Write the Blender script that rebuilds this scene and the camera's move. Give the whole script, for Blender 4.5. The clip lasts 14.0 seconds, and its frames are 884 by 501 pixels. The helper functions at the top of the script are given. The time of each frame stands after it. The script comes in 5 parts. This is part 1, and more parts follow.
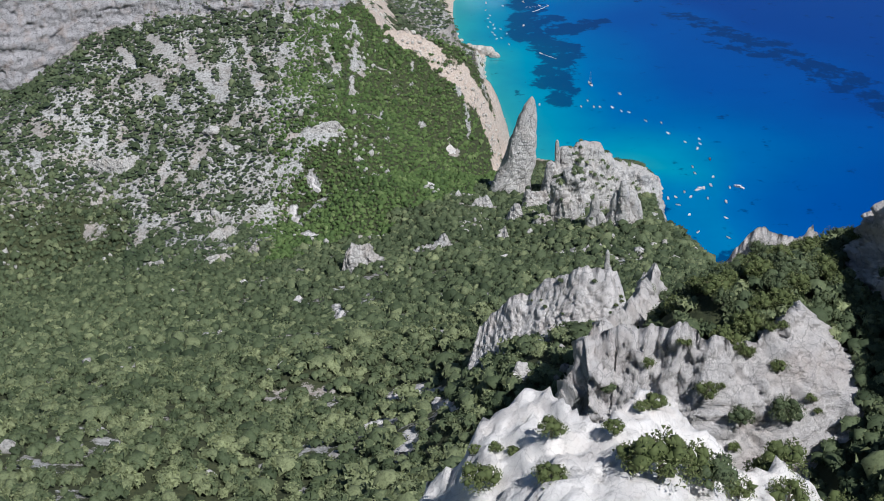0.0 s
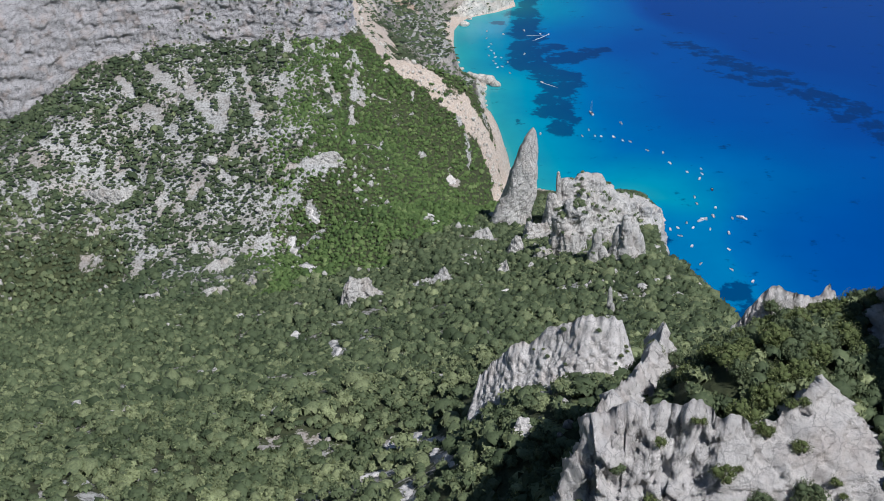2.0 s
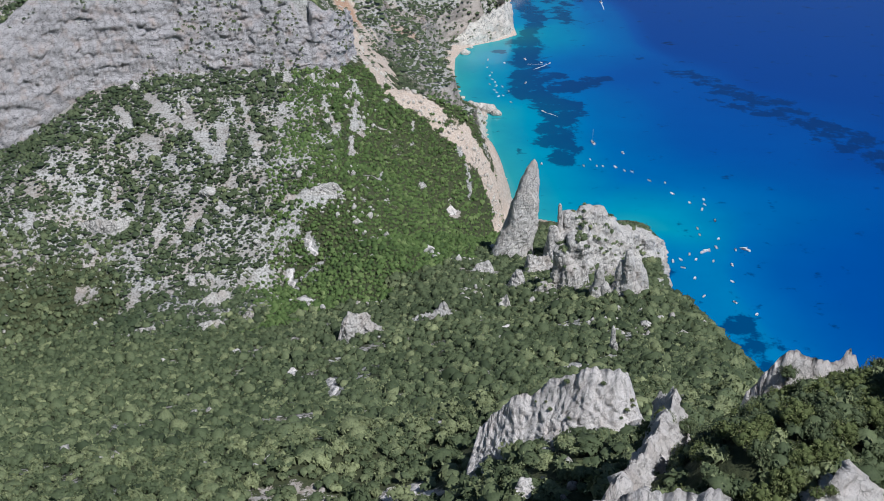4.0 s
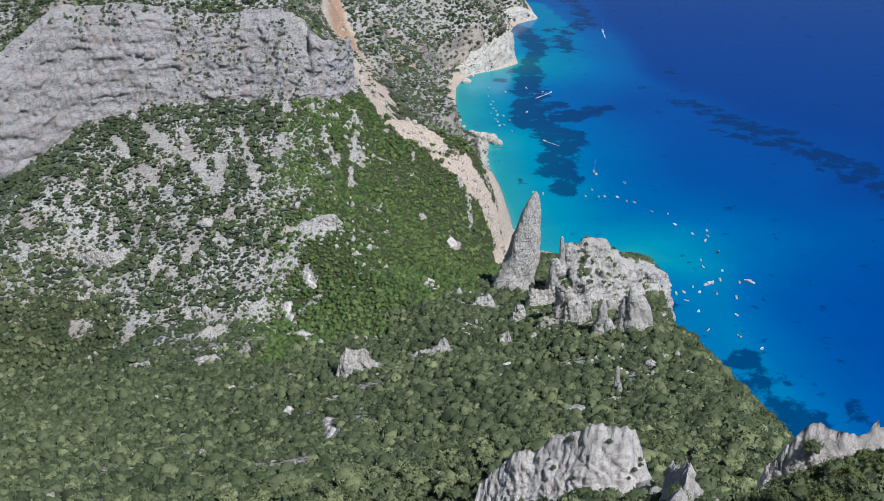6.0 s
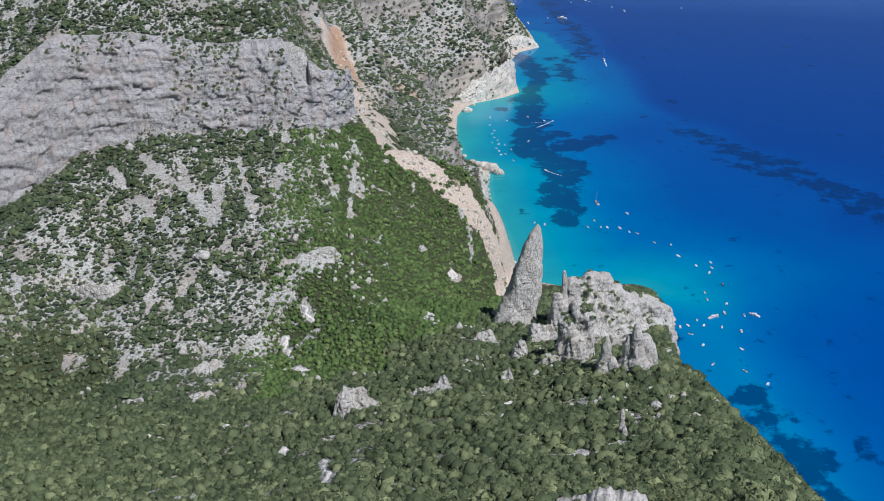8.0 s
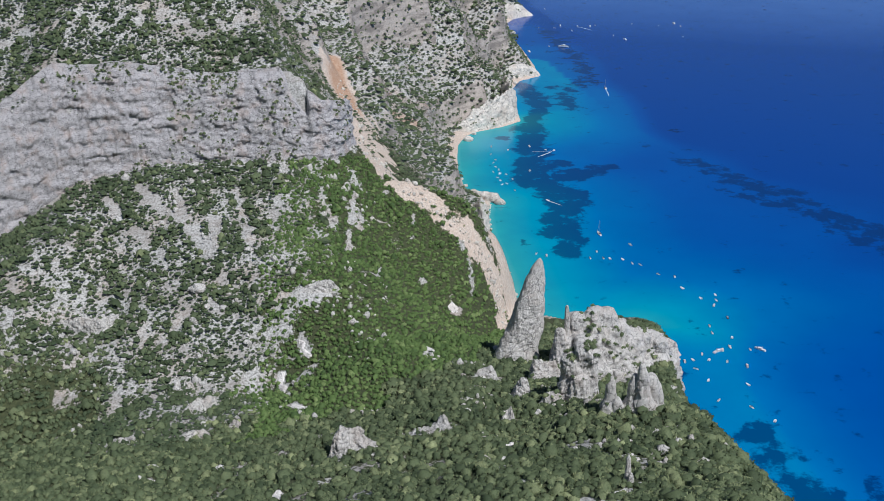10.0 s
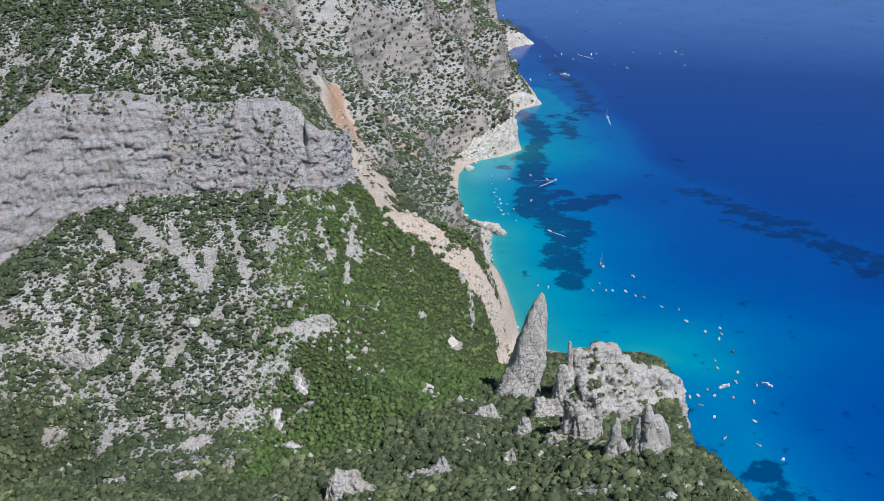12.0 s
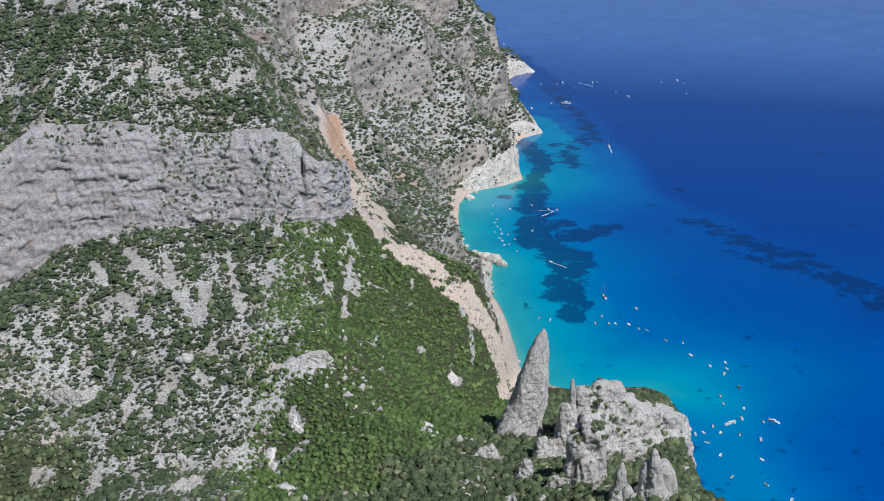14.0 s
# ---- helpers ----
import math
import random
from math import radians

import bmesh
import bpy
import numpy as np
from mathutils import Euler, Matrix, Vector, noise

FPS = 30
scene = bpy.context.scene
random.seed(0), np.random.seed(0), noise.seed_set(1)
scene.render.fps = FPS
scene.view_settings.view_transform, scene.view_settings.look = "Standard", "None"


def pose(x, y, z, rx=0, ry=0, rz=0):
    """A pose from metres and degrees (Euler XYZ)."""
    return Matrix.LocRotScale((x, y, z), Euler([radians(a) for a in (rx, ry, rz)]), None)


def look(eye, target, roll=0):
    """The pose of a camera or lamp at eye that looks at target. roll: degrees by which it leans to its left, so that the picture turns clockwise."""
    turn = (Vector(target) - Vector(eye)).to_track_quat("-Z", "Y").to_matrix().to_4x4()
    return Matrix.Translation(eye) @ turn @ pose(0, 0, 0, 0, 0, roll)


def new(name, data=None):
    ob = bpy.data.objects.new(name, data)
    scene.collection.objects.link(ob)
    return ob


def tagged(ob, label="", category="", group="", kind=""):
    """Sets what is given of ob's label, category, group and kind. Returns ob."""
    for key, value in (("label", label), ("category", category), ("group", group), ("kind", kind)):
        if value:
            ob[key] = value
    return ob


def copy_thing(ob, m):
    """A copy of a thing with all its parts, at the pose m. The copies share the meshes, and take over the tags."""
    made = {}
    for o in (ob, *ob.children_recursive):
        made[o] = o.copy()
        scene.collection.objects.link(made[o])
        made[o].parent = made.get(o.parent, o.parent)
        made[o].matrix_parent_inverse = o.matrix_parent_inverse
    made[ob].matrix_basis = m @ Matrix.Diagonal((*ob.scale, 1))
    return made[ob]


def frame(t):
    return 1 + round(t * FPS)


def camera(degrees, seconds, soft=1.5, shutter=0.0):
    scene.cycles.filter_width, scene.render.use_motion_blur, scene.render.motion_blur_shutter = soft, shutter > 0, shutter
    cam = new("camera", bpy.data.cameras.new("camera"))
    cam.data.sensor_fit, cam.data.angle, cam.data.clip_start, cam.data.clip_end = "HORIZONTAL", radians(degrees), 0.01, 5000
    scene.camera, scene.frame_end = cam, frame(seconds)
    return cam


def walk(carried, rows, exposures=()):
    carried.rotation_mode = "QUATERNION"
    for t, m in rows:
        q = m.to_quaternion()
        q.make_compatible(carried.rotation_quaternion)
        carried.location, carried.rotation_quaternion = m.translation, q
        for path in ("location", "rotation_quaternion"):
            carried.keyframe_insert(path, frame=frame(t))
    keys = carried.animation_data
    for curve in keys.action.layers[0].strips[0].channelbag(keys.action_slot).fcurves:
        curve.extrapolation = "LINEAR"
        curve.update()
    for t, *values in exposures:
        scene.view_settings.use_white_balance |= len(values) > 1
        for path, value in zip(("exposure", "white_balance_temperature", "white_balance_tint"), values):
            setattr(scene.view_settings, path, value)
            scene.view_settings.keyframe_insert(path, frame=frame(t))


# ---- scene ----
cam = camera(45.45, 14.0, 0.7)
ROWS = [
    (0.0, -2.1, -44.78, 475.4, 59.891, 0.309, -0.343),
    (0.5, -2.0, -41.86, 475.5, 60.221, 0.283, -0.323),
    (1.0, -1.87, -38.97, 475.61, 60.552, 0.258, -0.301),
    (1.5, -1.74, -36.07, 475.74, 60.885, 0.233, -0.278),
    (2.0, -1.59, -33.15, 475.87, 61.219, 0.208, -0.254),
    (2.5, -1.44, -30.19, 476.0, 61.555, 0.184, -0.229),
    (3.0, -1.28, -27.18, 476.11, 61.892, 0.161, -0.203),
    (3.5, -1.12, -24.11, 476.19, 62.231, 0.138, -0.177),
    (4.0, -0.95, -20.96, 476.26, 62.571, 0.115, -0.151),
    (4.5, -0.79, -17.72, 476.29, 62.913, 0.093, -0.125),
    (5.0, -0.62, -14.39, 476.28, 63.256, 0.071, -0.098),
    (5.5, -0.46, -10.95, 476.24, 63.601, 0.05, -0.072),
    (6.0, -0.3, -7.41, 476.16, 63.947, 0.03, -0.046),
    (6.5, -0.14, -3.75, 476.04, 64.294, 0.01, -0.02),
    (7.0, 0.02, 0.02, 475.88, 64.642, -0.01, 0.005),
    (7.5, 0.18, 3.9, 475.69, 64.991, -0.029, 0.029),
    (8.0, 0.34, 7.9, 475.46, 65.342, -0.048, 0.053),
    (8.5, 0.5, 12.01, 475.19, 65.693, -0.066, 0.077),
    (9.0, 0.66, 16.23, 474.9, 66.045, -0.083, 0.1),
    (9.5, 0.82, 20.56, 474.59, 66.397, -0.1, 0.122),
    (10.0, 0.99, 24.98, 474.26, 66.75, -0.117, 0.143),
    (10.5, 1.17, 29.49, 473.93, 67.104, -0.132, 0.164),
    (11.0, 1.35, 34.08, 473.59, 67.458, -0.148, 0.185),
    (11.5, 1.55, 38.74, 473.27, 67.812, -0.162, 0.205),
    (12.0, 1.76, 43.45, 472.96, 68.166, -0.176, 0.224),
    (12.5, 2.0, 48.2, 472.69, 68.52, -0.19, 0.243),
    (13.0, 2.25, 52.97, 472.46, 68.874, -0.203, 0.262),
    (13.5, 2.53, 57.76, 472.29, 69.227, -0.215, 0.281),
    (14.0, 2.84, 62.53, 472.19, 69.58, -0.227, 0.299),
]
walk(cam, [(r[0], pose(*r[1:])) for r in ROWS], [(0.0, -0.29, 5960, 10), (14.0, -0.29, 5960, 10)])

# ---- world and sun ----
world = bpy.data.worlds.new("sky")
scene.world = world
world.use_nodes = True
wn = world.node_tree
sky = wn.nodes.new("ShaderNodeTexSky")
sky.sky_type, sky.sun_disc = "NISHITA", False
SUN_TO = Vector((0.47, -0.56, 1.0)).normalized()
sky.sun_elevation = math.asin(SUN_TO.z)
sky.sun_rotation = math.atan2(SUN_TO.x, SUN_TO.y)
sky.air_density, sky.dust_density, sky.ozone_density = 1.2, 0.3, 3.0
wn.links.new(sky.outputs[0], wn.nodes["Background"].inputs[0])
wn.nodes["Background"].inputs[1].default_value = 0.05
sun = new("sun", bpy.data.lights.new("sun", "SUN"))
sun.data.energy, sun.data.angle, sun.data.color = 5.0, radians(0.53), (1.0, 0.96, 0.91)
sun.matrix_world = look(SUN_TO * 900, (0, 0, 0))

# ---- the lie of the land: heights as functions of x (east) and y (north) ----
def lattice(i, j, seed):
    h = (i.astype(np.int64) * 374761393 + j.astype(np.int64) * 668265263 + seed * 974711) & 0x7FFFFFFF
    h = ((h ^ (h >> 13)) * 1274126177) & 0x7FFFFFFF
    return ((h ^ (h >> 16)) & 0xFFFF) / 65535.0


def vnoise(x, y, seed=0):
    i, j = np.floor(x), np.floor(y)
    u, v = x - i, y - j
    u, v = u * u * (3 - 2 * u), v * v * (3 - 2 * v)
    a = lattice(i, j, seed) * (1 - u) + lattice(i + 1, j, seed) * u
    b = lattice(i, j + 1, seed) * (1 - u) + lattice(i + 1, j + 1, seed) * u
    return (a * (1 - v) + b * v) * 2 - 1


def fbm(x, y, size, octaves=4, seed=0, ridged=False):
    total, gain = 0.0, 1.0
    for k in range(octaves):
        n = vnoise(x / size, y / size, seed + 17 * k)
        total = total + gain * ((1 - 2 * np.abs(n)) if ridged else n)
        size, gain = size * 0.5, gain * 0.5
    return total


def smooth(a, b, v):
    u = np.clip((v - a) / (b - a), 0, 1)
    return u * u * (3 - 2 * u)


COAST = [(420, -700), (340, -100), (275, 250), (240, 500), (226, 640), (218, 700), (210, 762), (204, 805), (203, 850), (206, 905), (190, 930), (150, 925),
         (120, 922), (98, 945), (84, 970), (77, 996), (71, 1041), (64, 1111), (60, 1144), (56, 1181), (56, 1242), (60, 1288), (45, 1309),
         (28, 1340), (21, 1405), (20, 1465), (22, 1524), (34, 1571), (53, 1594), (93, 1621), (123, 1652), (120, 1743), (119, 1844),
         (138, 1911), (177, 1949), (173, 2041), (164, 2137)]
COAST_NORTH = [(149, 2270), (133, 2419), (163, 2499), (207, 2541), (183, 2605), (154, 2703), (136, 2869), (138, 3057), (111, 3213), (105, 3448),
               (86, 3823), (60, 4700), (40, 6500)]


def coast_distance(x, y):
    """Metres from the shoreline, positive on land (to the west of it)."""
    best, side = np.full(x.shape, 1e9), np.zeros(x.shape)
    pts = COAST + COAST_NORTH
    for (ax, ay), (bx, by) in zip(pts, pts[1:]):
        dx, dy = bx - ax, by - ay
        k = np.clip(((x - ax) * dx + (y - ay) * dy) / (dx * dx + dy * dy), 0, 1)
        d = np.hypot(x - ax - k * dx, y - ay - k * dy)
        s = dx * (y - ay) - dy * (x - ax)
        near = d < best
        best, side = np.where(near, d, best), np.where(near, s, side)
    return np.where(side >= 0, best, -best)


KNOLLS = [(-56, 275, 160, -25.7), (-97, 782, 70, 30.1), (-320, 632, 45, -22.5), (74, 387, 70, -11.7), (-131, 282, 70, 15.5), (-17, 231, 30, -13.6), (-294, 792, 30, -17.3), (-41, 720, 30, 15.3), (21, 878, 45, -13.4), (-119, 711, 30, -12.2), (32, 506, 30, -13.0), (40, 146, 30, 9.4), (-199, 866, 70, 7.7), (22, 75, 30, -5.9), (42, 587, 30, -9.5), (-56, 275, 30, 9.3), (-107, 189, 30, 7.5), (-42, 865, 30, -8.1), (-83, 788, 30, 6.5), (28, 358, 30, -6.0), (-268, 693, 30, -7.2), (-203, 690, 30, 5.1), (-388, 900, 50, -6.0), (103, 566, 30, 12.0), (81, 631, 30, 7.6), (19, 128, 13, -18.0), (30, 150, 13, -14.0), (-20, 165, 38, -16.0), (-35, 110, 45, -20.0), (82, 195, 26, -10.0), (50, 108, 15, 14.0), (30, 46, 20, -34.0), (37, 93, 8, 9.0), (50, 97, 8, 3.0), (73, 116, 9, 11.0)]


BRINK_Y = [-400, -40, 60, 120, 160, 200, 228, 300, 410, 485, 600, 700, 790, 860, 930]
BRINK_X = [120, 75, 82, 82, 74, 77, 86, 108, 133, 147, 160, 173, 184, 194, 194]


def cliff_line(x):
    return np.interp(x, [-900, -400, -330, -206, -120, -95, -60], [860, 898, 930, 956, 962, 985, 1060])


def valley(x, y):
    """The valley's bottom line: its y and its height."""
    yb = np.interp(x, [-900, -300, -180, -60, 20, 60, 78, 130], [560, 670, 700, 740, 840, 930, 990, 1000])
    zb = np.interp(x, [-900, -300, -180, -60, 20, 60, 78, 130], [200, 62, 60, 60, 45, 14, 2, 0])
    ys = np.interp(x, [-900, -300, -180, -60, 20, 130, 220], [560, 670, 700, 740, 820, 880, 880])
    zs = np.interp(x, [-900, -300, -180, -60, 20, 130, 220], [200, 62, 60, 60, 50, 20, 10])
    k = smooth(640, 860, y)
    return ys * (1 - k) + yb * k, zs * (1 - k) + zb * k


def ground(x, y, rough=True):
    x, y = np.asarray(x, float), np.asarray(y, float)
    d = coast_distance(x, y)
    yv, zv = valley(x, y)
    south = np.interp(yv - y, [0, 90, 200, 270, 380, 470, 570, 720, 790, 1000, 2000], [0, 22, 66, 92, 152, 196, 252, 335, 372, 395, 400])
    yc = cliff_line(x)
    up = np.clip((y - yv) / np.maximum(yc - yv, 40), 0, 1)
    foot = np.interp(x, [-500, -400, -362, -330, -105], [105, 116, 140, 158, 164])
    north = (foot - zv) * np.interp(up, [0, 0.35, 0.7, 1], [0, 0.32, 0.7, 1])
    # the grey cliff above the scrub slope, dying out towards the sea
    tall = (np.interp(x, [-500, -400, -350, -300, -206, -124], [200, 215, 248, 246, 232, 238]) - foot) * (1 - smooth(-128, -102, x)) * (1 - 0.25 * smooth(-420, -520, -x))
    north = north + tall * smooth(0, 22, y - yc - 13 * smooth(-135, -105, x)) + 0.50 * np.clip(y - yc - 20, 0, 900) - 0.25 * np.clip(y - yc - 350, 0, 2000)
    z = zv + np.where(y < yv, south, north)
    for kx, ky, kr, kh in KNOLLS:
        z = z + kh * np.exp(-((x - kx) ** 2 + (y - ky) ** 2) / (2 * kr * kr))
    # the seaward brink of the southern mountain, and the fall to the water
    brink = np.interp(y, BRINK_Y, BRINK_X)
    over = np.clip(x - brink + 6, 0, 400)
    near = 1 - smooth(930, 1000, y)
    z = z - near * np.interp(y, [180, 330, 500, 610, 720], [1.9, 1.3, 1.1, 1.2, 3.0]) * over * over / (over + 12)
    z = np.maximum(z, -25)
    shore = np.interp(d, [-400, -60, 0, 12, 40, 110, 165, 260, 400, 900, 3000], [-40, -14, 0, 5, 42, 128, 200, 295, 390, 560, 700])
    sea_bed = np.interp(d, [-400, -60, 0], [-40, -14, 0])
    beach = np.interp(d, [0, 14, 40, 80, 125, 200, 400], [0, 5, 27, 78, 128, 205, 500])
    low = np.where(d < 0, sea_bed, np.minimum(z, beach + 400 * (1 - smooth(940, 990, y))))
    k = smooth(1120, 1300, y)
    # limestone benches and cliff bands up the northern mountain
    level = (shore + fbm(x, y, 160, 3, 71) * 26) / 95.0
    step = np.floor(level) + smooth(0.50, 0.80, level - np.floor(level))
    shore = shore + np.clip(shore / 60, 0, 1) * 0.72 * (step - level) * 95.0
    z = low * (1 - k) + shore * k
    if rough:
        land = smooth(5, 60, d)
        z = z + land * (fbm(x, y, 46, 3, 5) * 3.2 + fbm(x, y, 15, 2, 9) * 0.9) + smooth(1150, 1500, y) * land * fbm(x, y, 210, 5, 31, True) * 24
    return z

# ---- materials ----
def node_material(name):
    m = bpy.data.materials.new(name)
    m.use_nodes = True
    return m, m.node_tree, m.node_tree.nodes["Principled BSDF"]


def add(t, kind, **values):
    n = t.nodes.new(kind)
    for k, v in values.items():
        if k in n.inputs:
            n.inputs[k].default_value = v
    return n


def noise_node(t, scale, detail=6.0, rough=0.6, stretch=(1, 1, 1)):
    pos = t.nodes.new("ShaderNodeNewGeometry")
    mp = t.nodes.new("ShaderNodeMapping")
    mp.inputs["Scale"].default_value = stretch
    n = add(t, "ShaderNodeTexNoise", Scale=scale, Detail=detail, Roughness=rough)
    t.links.new(pos.outputs["Position"], mp.inputs["Vector"])
    t.links.new(mp.outputs[0], n.inputs["Vector"])
    return n.outputs["Fac"]


def ramp(t, source, stops):
    r = t.nodes.new("ShaderNodeValToRGB")
    while len(r.color_ramp.elements) < len(stops):
        r.color_ramp.elements.new(0.5)
    for e, (at, c) in zip(r.color_ramp.elements, stops):
        e.position, e.color = at, (*c, 1) if len(c) == 3 else c
    t.links.new(source, r.inputs[0])
    return r.outputs[0]


def grey(v):
    return (v, v, v)


def mix(t, fac, a, b, mode="MIX"):
    n = t.nodes.new("ShaderNodeMix")
    n.data_type, n.blend_type = "RGBA", mode
    for at, v in ((0, fac), (6, a), (7, b)):
        if isinstance(v, (int, float)):
            n.inputs[at].default_value = v
        elif isinstance(v, tuple):
            n.inputs[at].default_value = (*v, 1)
        else:
            t.links.new(v, n.inputs[at])
    return n.outputs[2]


def bump(t, b, height, strength, distance):
    n = add(t, "ShaderNodeBump", Strength=strength, Distance=distance)
    t.links.new(height, n.inputs["Height"])
    t.links.new(n.outputs[0], b.inputs["Normal"])


def attribute(t, name):
    n = t.nodes.new("ShaderNodeAttribute")
    n.attribute_name = name
    return n.outputs["Fac"]


def warped(t, scale, stretch, amount):
    """Places at this scale, bent by a noise so that joints do not run straight."""
    pos = t.nodes.new("ShaderNodeNewGeometry")
    mp = t.nodes.new("ShaderNodeMapping")
    mp.inputs["Scale"].default_value = tuple(scale * v for v in stretch)
    t.links.new(pos.outputs["Position"], mp.inputs["Vector"])
    n = add(t, "ShaderNodeTexNoise", Scale=1.3, Detail=5.0, Roughness=0.6)
    t.links.new(mp.outputs[0], n.inputs["Vector"])
    k = t.nodes.new("ShaderNodeVectorMath")
    k.operation = "MULTIPLY_ADD"
    t.links.new(n.outputs["Color"], k.inputs[0])
    k.inputs[1].default_value = (amount, amount, amount)
    t.links.new(mp.outputs[0], k.inputs[2])
    return k.outputs[0]


def joints(t, scale, stretch=(1, 1, 1), amount=0.9, feature="DISTANCE_TO_EDGE"):
    v = t.nodes.new("ShaderNodeTexVoronoi")
    v.feature = feature
    v.inputs["Scale"].default_value = 1.0
    t.links.new(warped(t, scale, stretch, amount), v.inputs["Vector"])
    return v.outputs["Distance"]


def summed(t, parts):
    """Weighted sum of several values."""
    last = None
    for source, w in parts:
        k = t.nodes.new("ShaderNodeMath")
        k.operation = "MULTIPLY_ADD"
        t.links.new(source, k.inputs[0])
        k.inputs[1].default_value = w
        k.inputs[2].default_value = 0.0
        if last:
            t.links.new(last, k.inputs[2])
        last = k.outputs[0]
    return last


def limestone(name, pale, dark, stain, amount, size=1.0, lay=(1, 1, 0.55), relief=1.0, split=0.8, dirt=(0.30, 0.47), runs=0.55):
    """Karst limestone: pale grey, dark weather streaks, rusty stains, open joints."""
    m, t, b = node_material(name)
    broad = noise_node(t, 0.05 / size, 5, 0.6)
    grain = noise_node(t, 0.5 / size, 10, 0.75)
    streak = noise_node(t, 0.16 / size, 7, 0.65, (1, 1, 0.3))
    wide, fine = joints(t, 0.11 / size, lay), joints(t, 0.42 / size, lay, 1.1)
    c = mix(t, ramp(t, grain, [(dirt[0], grey(0)), (dirt[1], grey(1))]), dark, pale)
    c = mix(t, ramp(t, streak, [(0.50, grey(0)), (0.66, grey(runs))]), c, tuple(v * 0.66 for v in pale))
    c = mix(t, ramp(t, fine, [(0.0, grey(0.22)), (0.05, grey(0.0))]), c, tuple(v * 0.6 for v in dark))
    c = mix(t, ramp(t, wide, [(0.0, grey(split)), (0.03, grey(0.0))]), c, tuple(v * 0.4 for v in dark))
    c = mix(t, ramp(t, broad, [(0.5, grey(0)), (0.70, grey(amount))]), c, stain)
    t.links.new(c, b.inputs["Base Color"])
    b.inputs["Roughness"].default_value = 0.9
    folds = noise_node(t, 0.13 / size, 8, 0.62, lay)
    folds.node.noise_type = "RIDGED_MULTIFRACTAL"
    cut = ramp(t, fine, [(0.0, grey(0)), (0.10, grey(1))])
    bump(t, b, summed(t, [(grain, 1.6), (folds, -0.40), (cut, 0.08), (streak, 1.0)]), 1.0, 1.5 * size * relief)
    return m


ROCK = limestone("limestone", (0.72, 0.69, 0.655), (0.25, 0.235, 0.22), (0.47, 0.37, 0.30), 0.5, 0.9)
ROCK_NEAR = limestone("limestone_near", (0.86, 0.815, 0.785), (0.46, 0.425, 0.41), (0.58, 0.48, 0.42), 0.5, 0.45, (1, 1, 0.55), 0.95, 0.5)
ROCK_WHITE = limestone("limestone_white", (0.94, 0.895, 0.85), (0.56, 0.505, 0.465), (0.76, 0.67, 0.60), 0.5, 0.12, (1, 1, 0.55), 0.45, 0.3, (0.24, 0.42), 0.2)
CLIFF = limestone("limestone_cliff", (0.545, 0.525, 0.535), (0.175, 0.165, 0.17), (0.50, 0.37, 0.30), 0.5, 0.6, (0.45, 0.45, 1.2), 1.1, 0.8, (0.34, 0.50))
BAND_ROCK = limestone("band_limestone", (0.56, 0.51, 0.47), (0.17, 0.155, 0.14), (0.50, 0.34, 0.25), 0.6, 0.9, (0.45, 0.45, 1.3), 1.6, 0.8, (0.36, 0.53))
SHORE_ROCK = limestone("shore_limestone", (0.82, 0.77, 0.70), (0.34, 0.31, 0.27), (0.52, 0.42, 0.34), 0.5, 1.4)


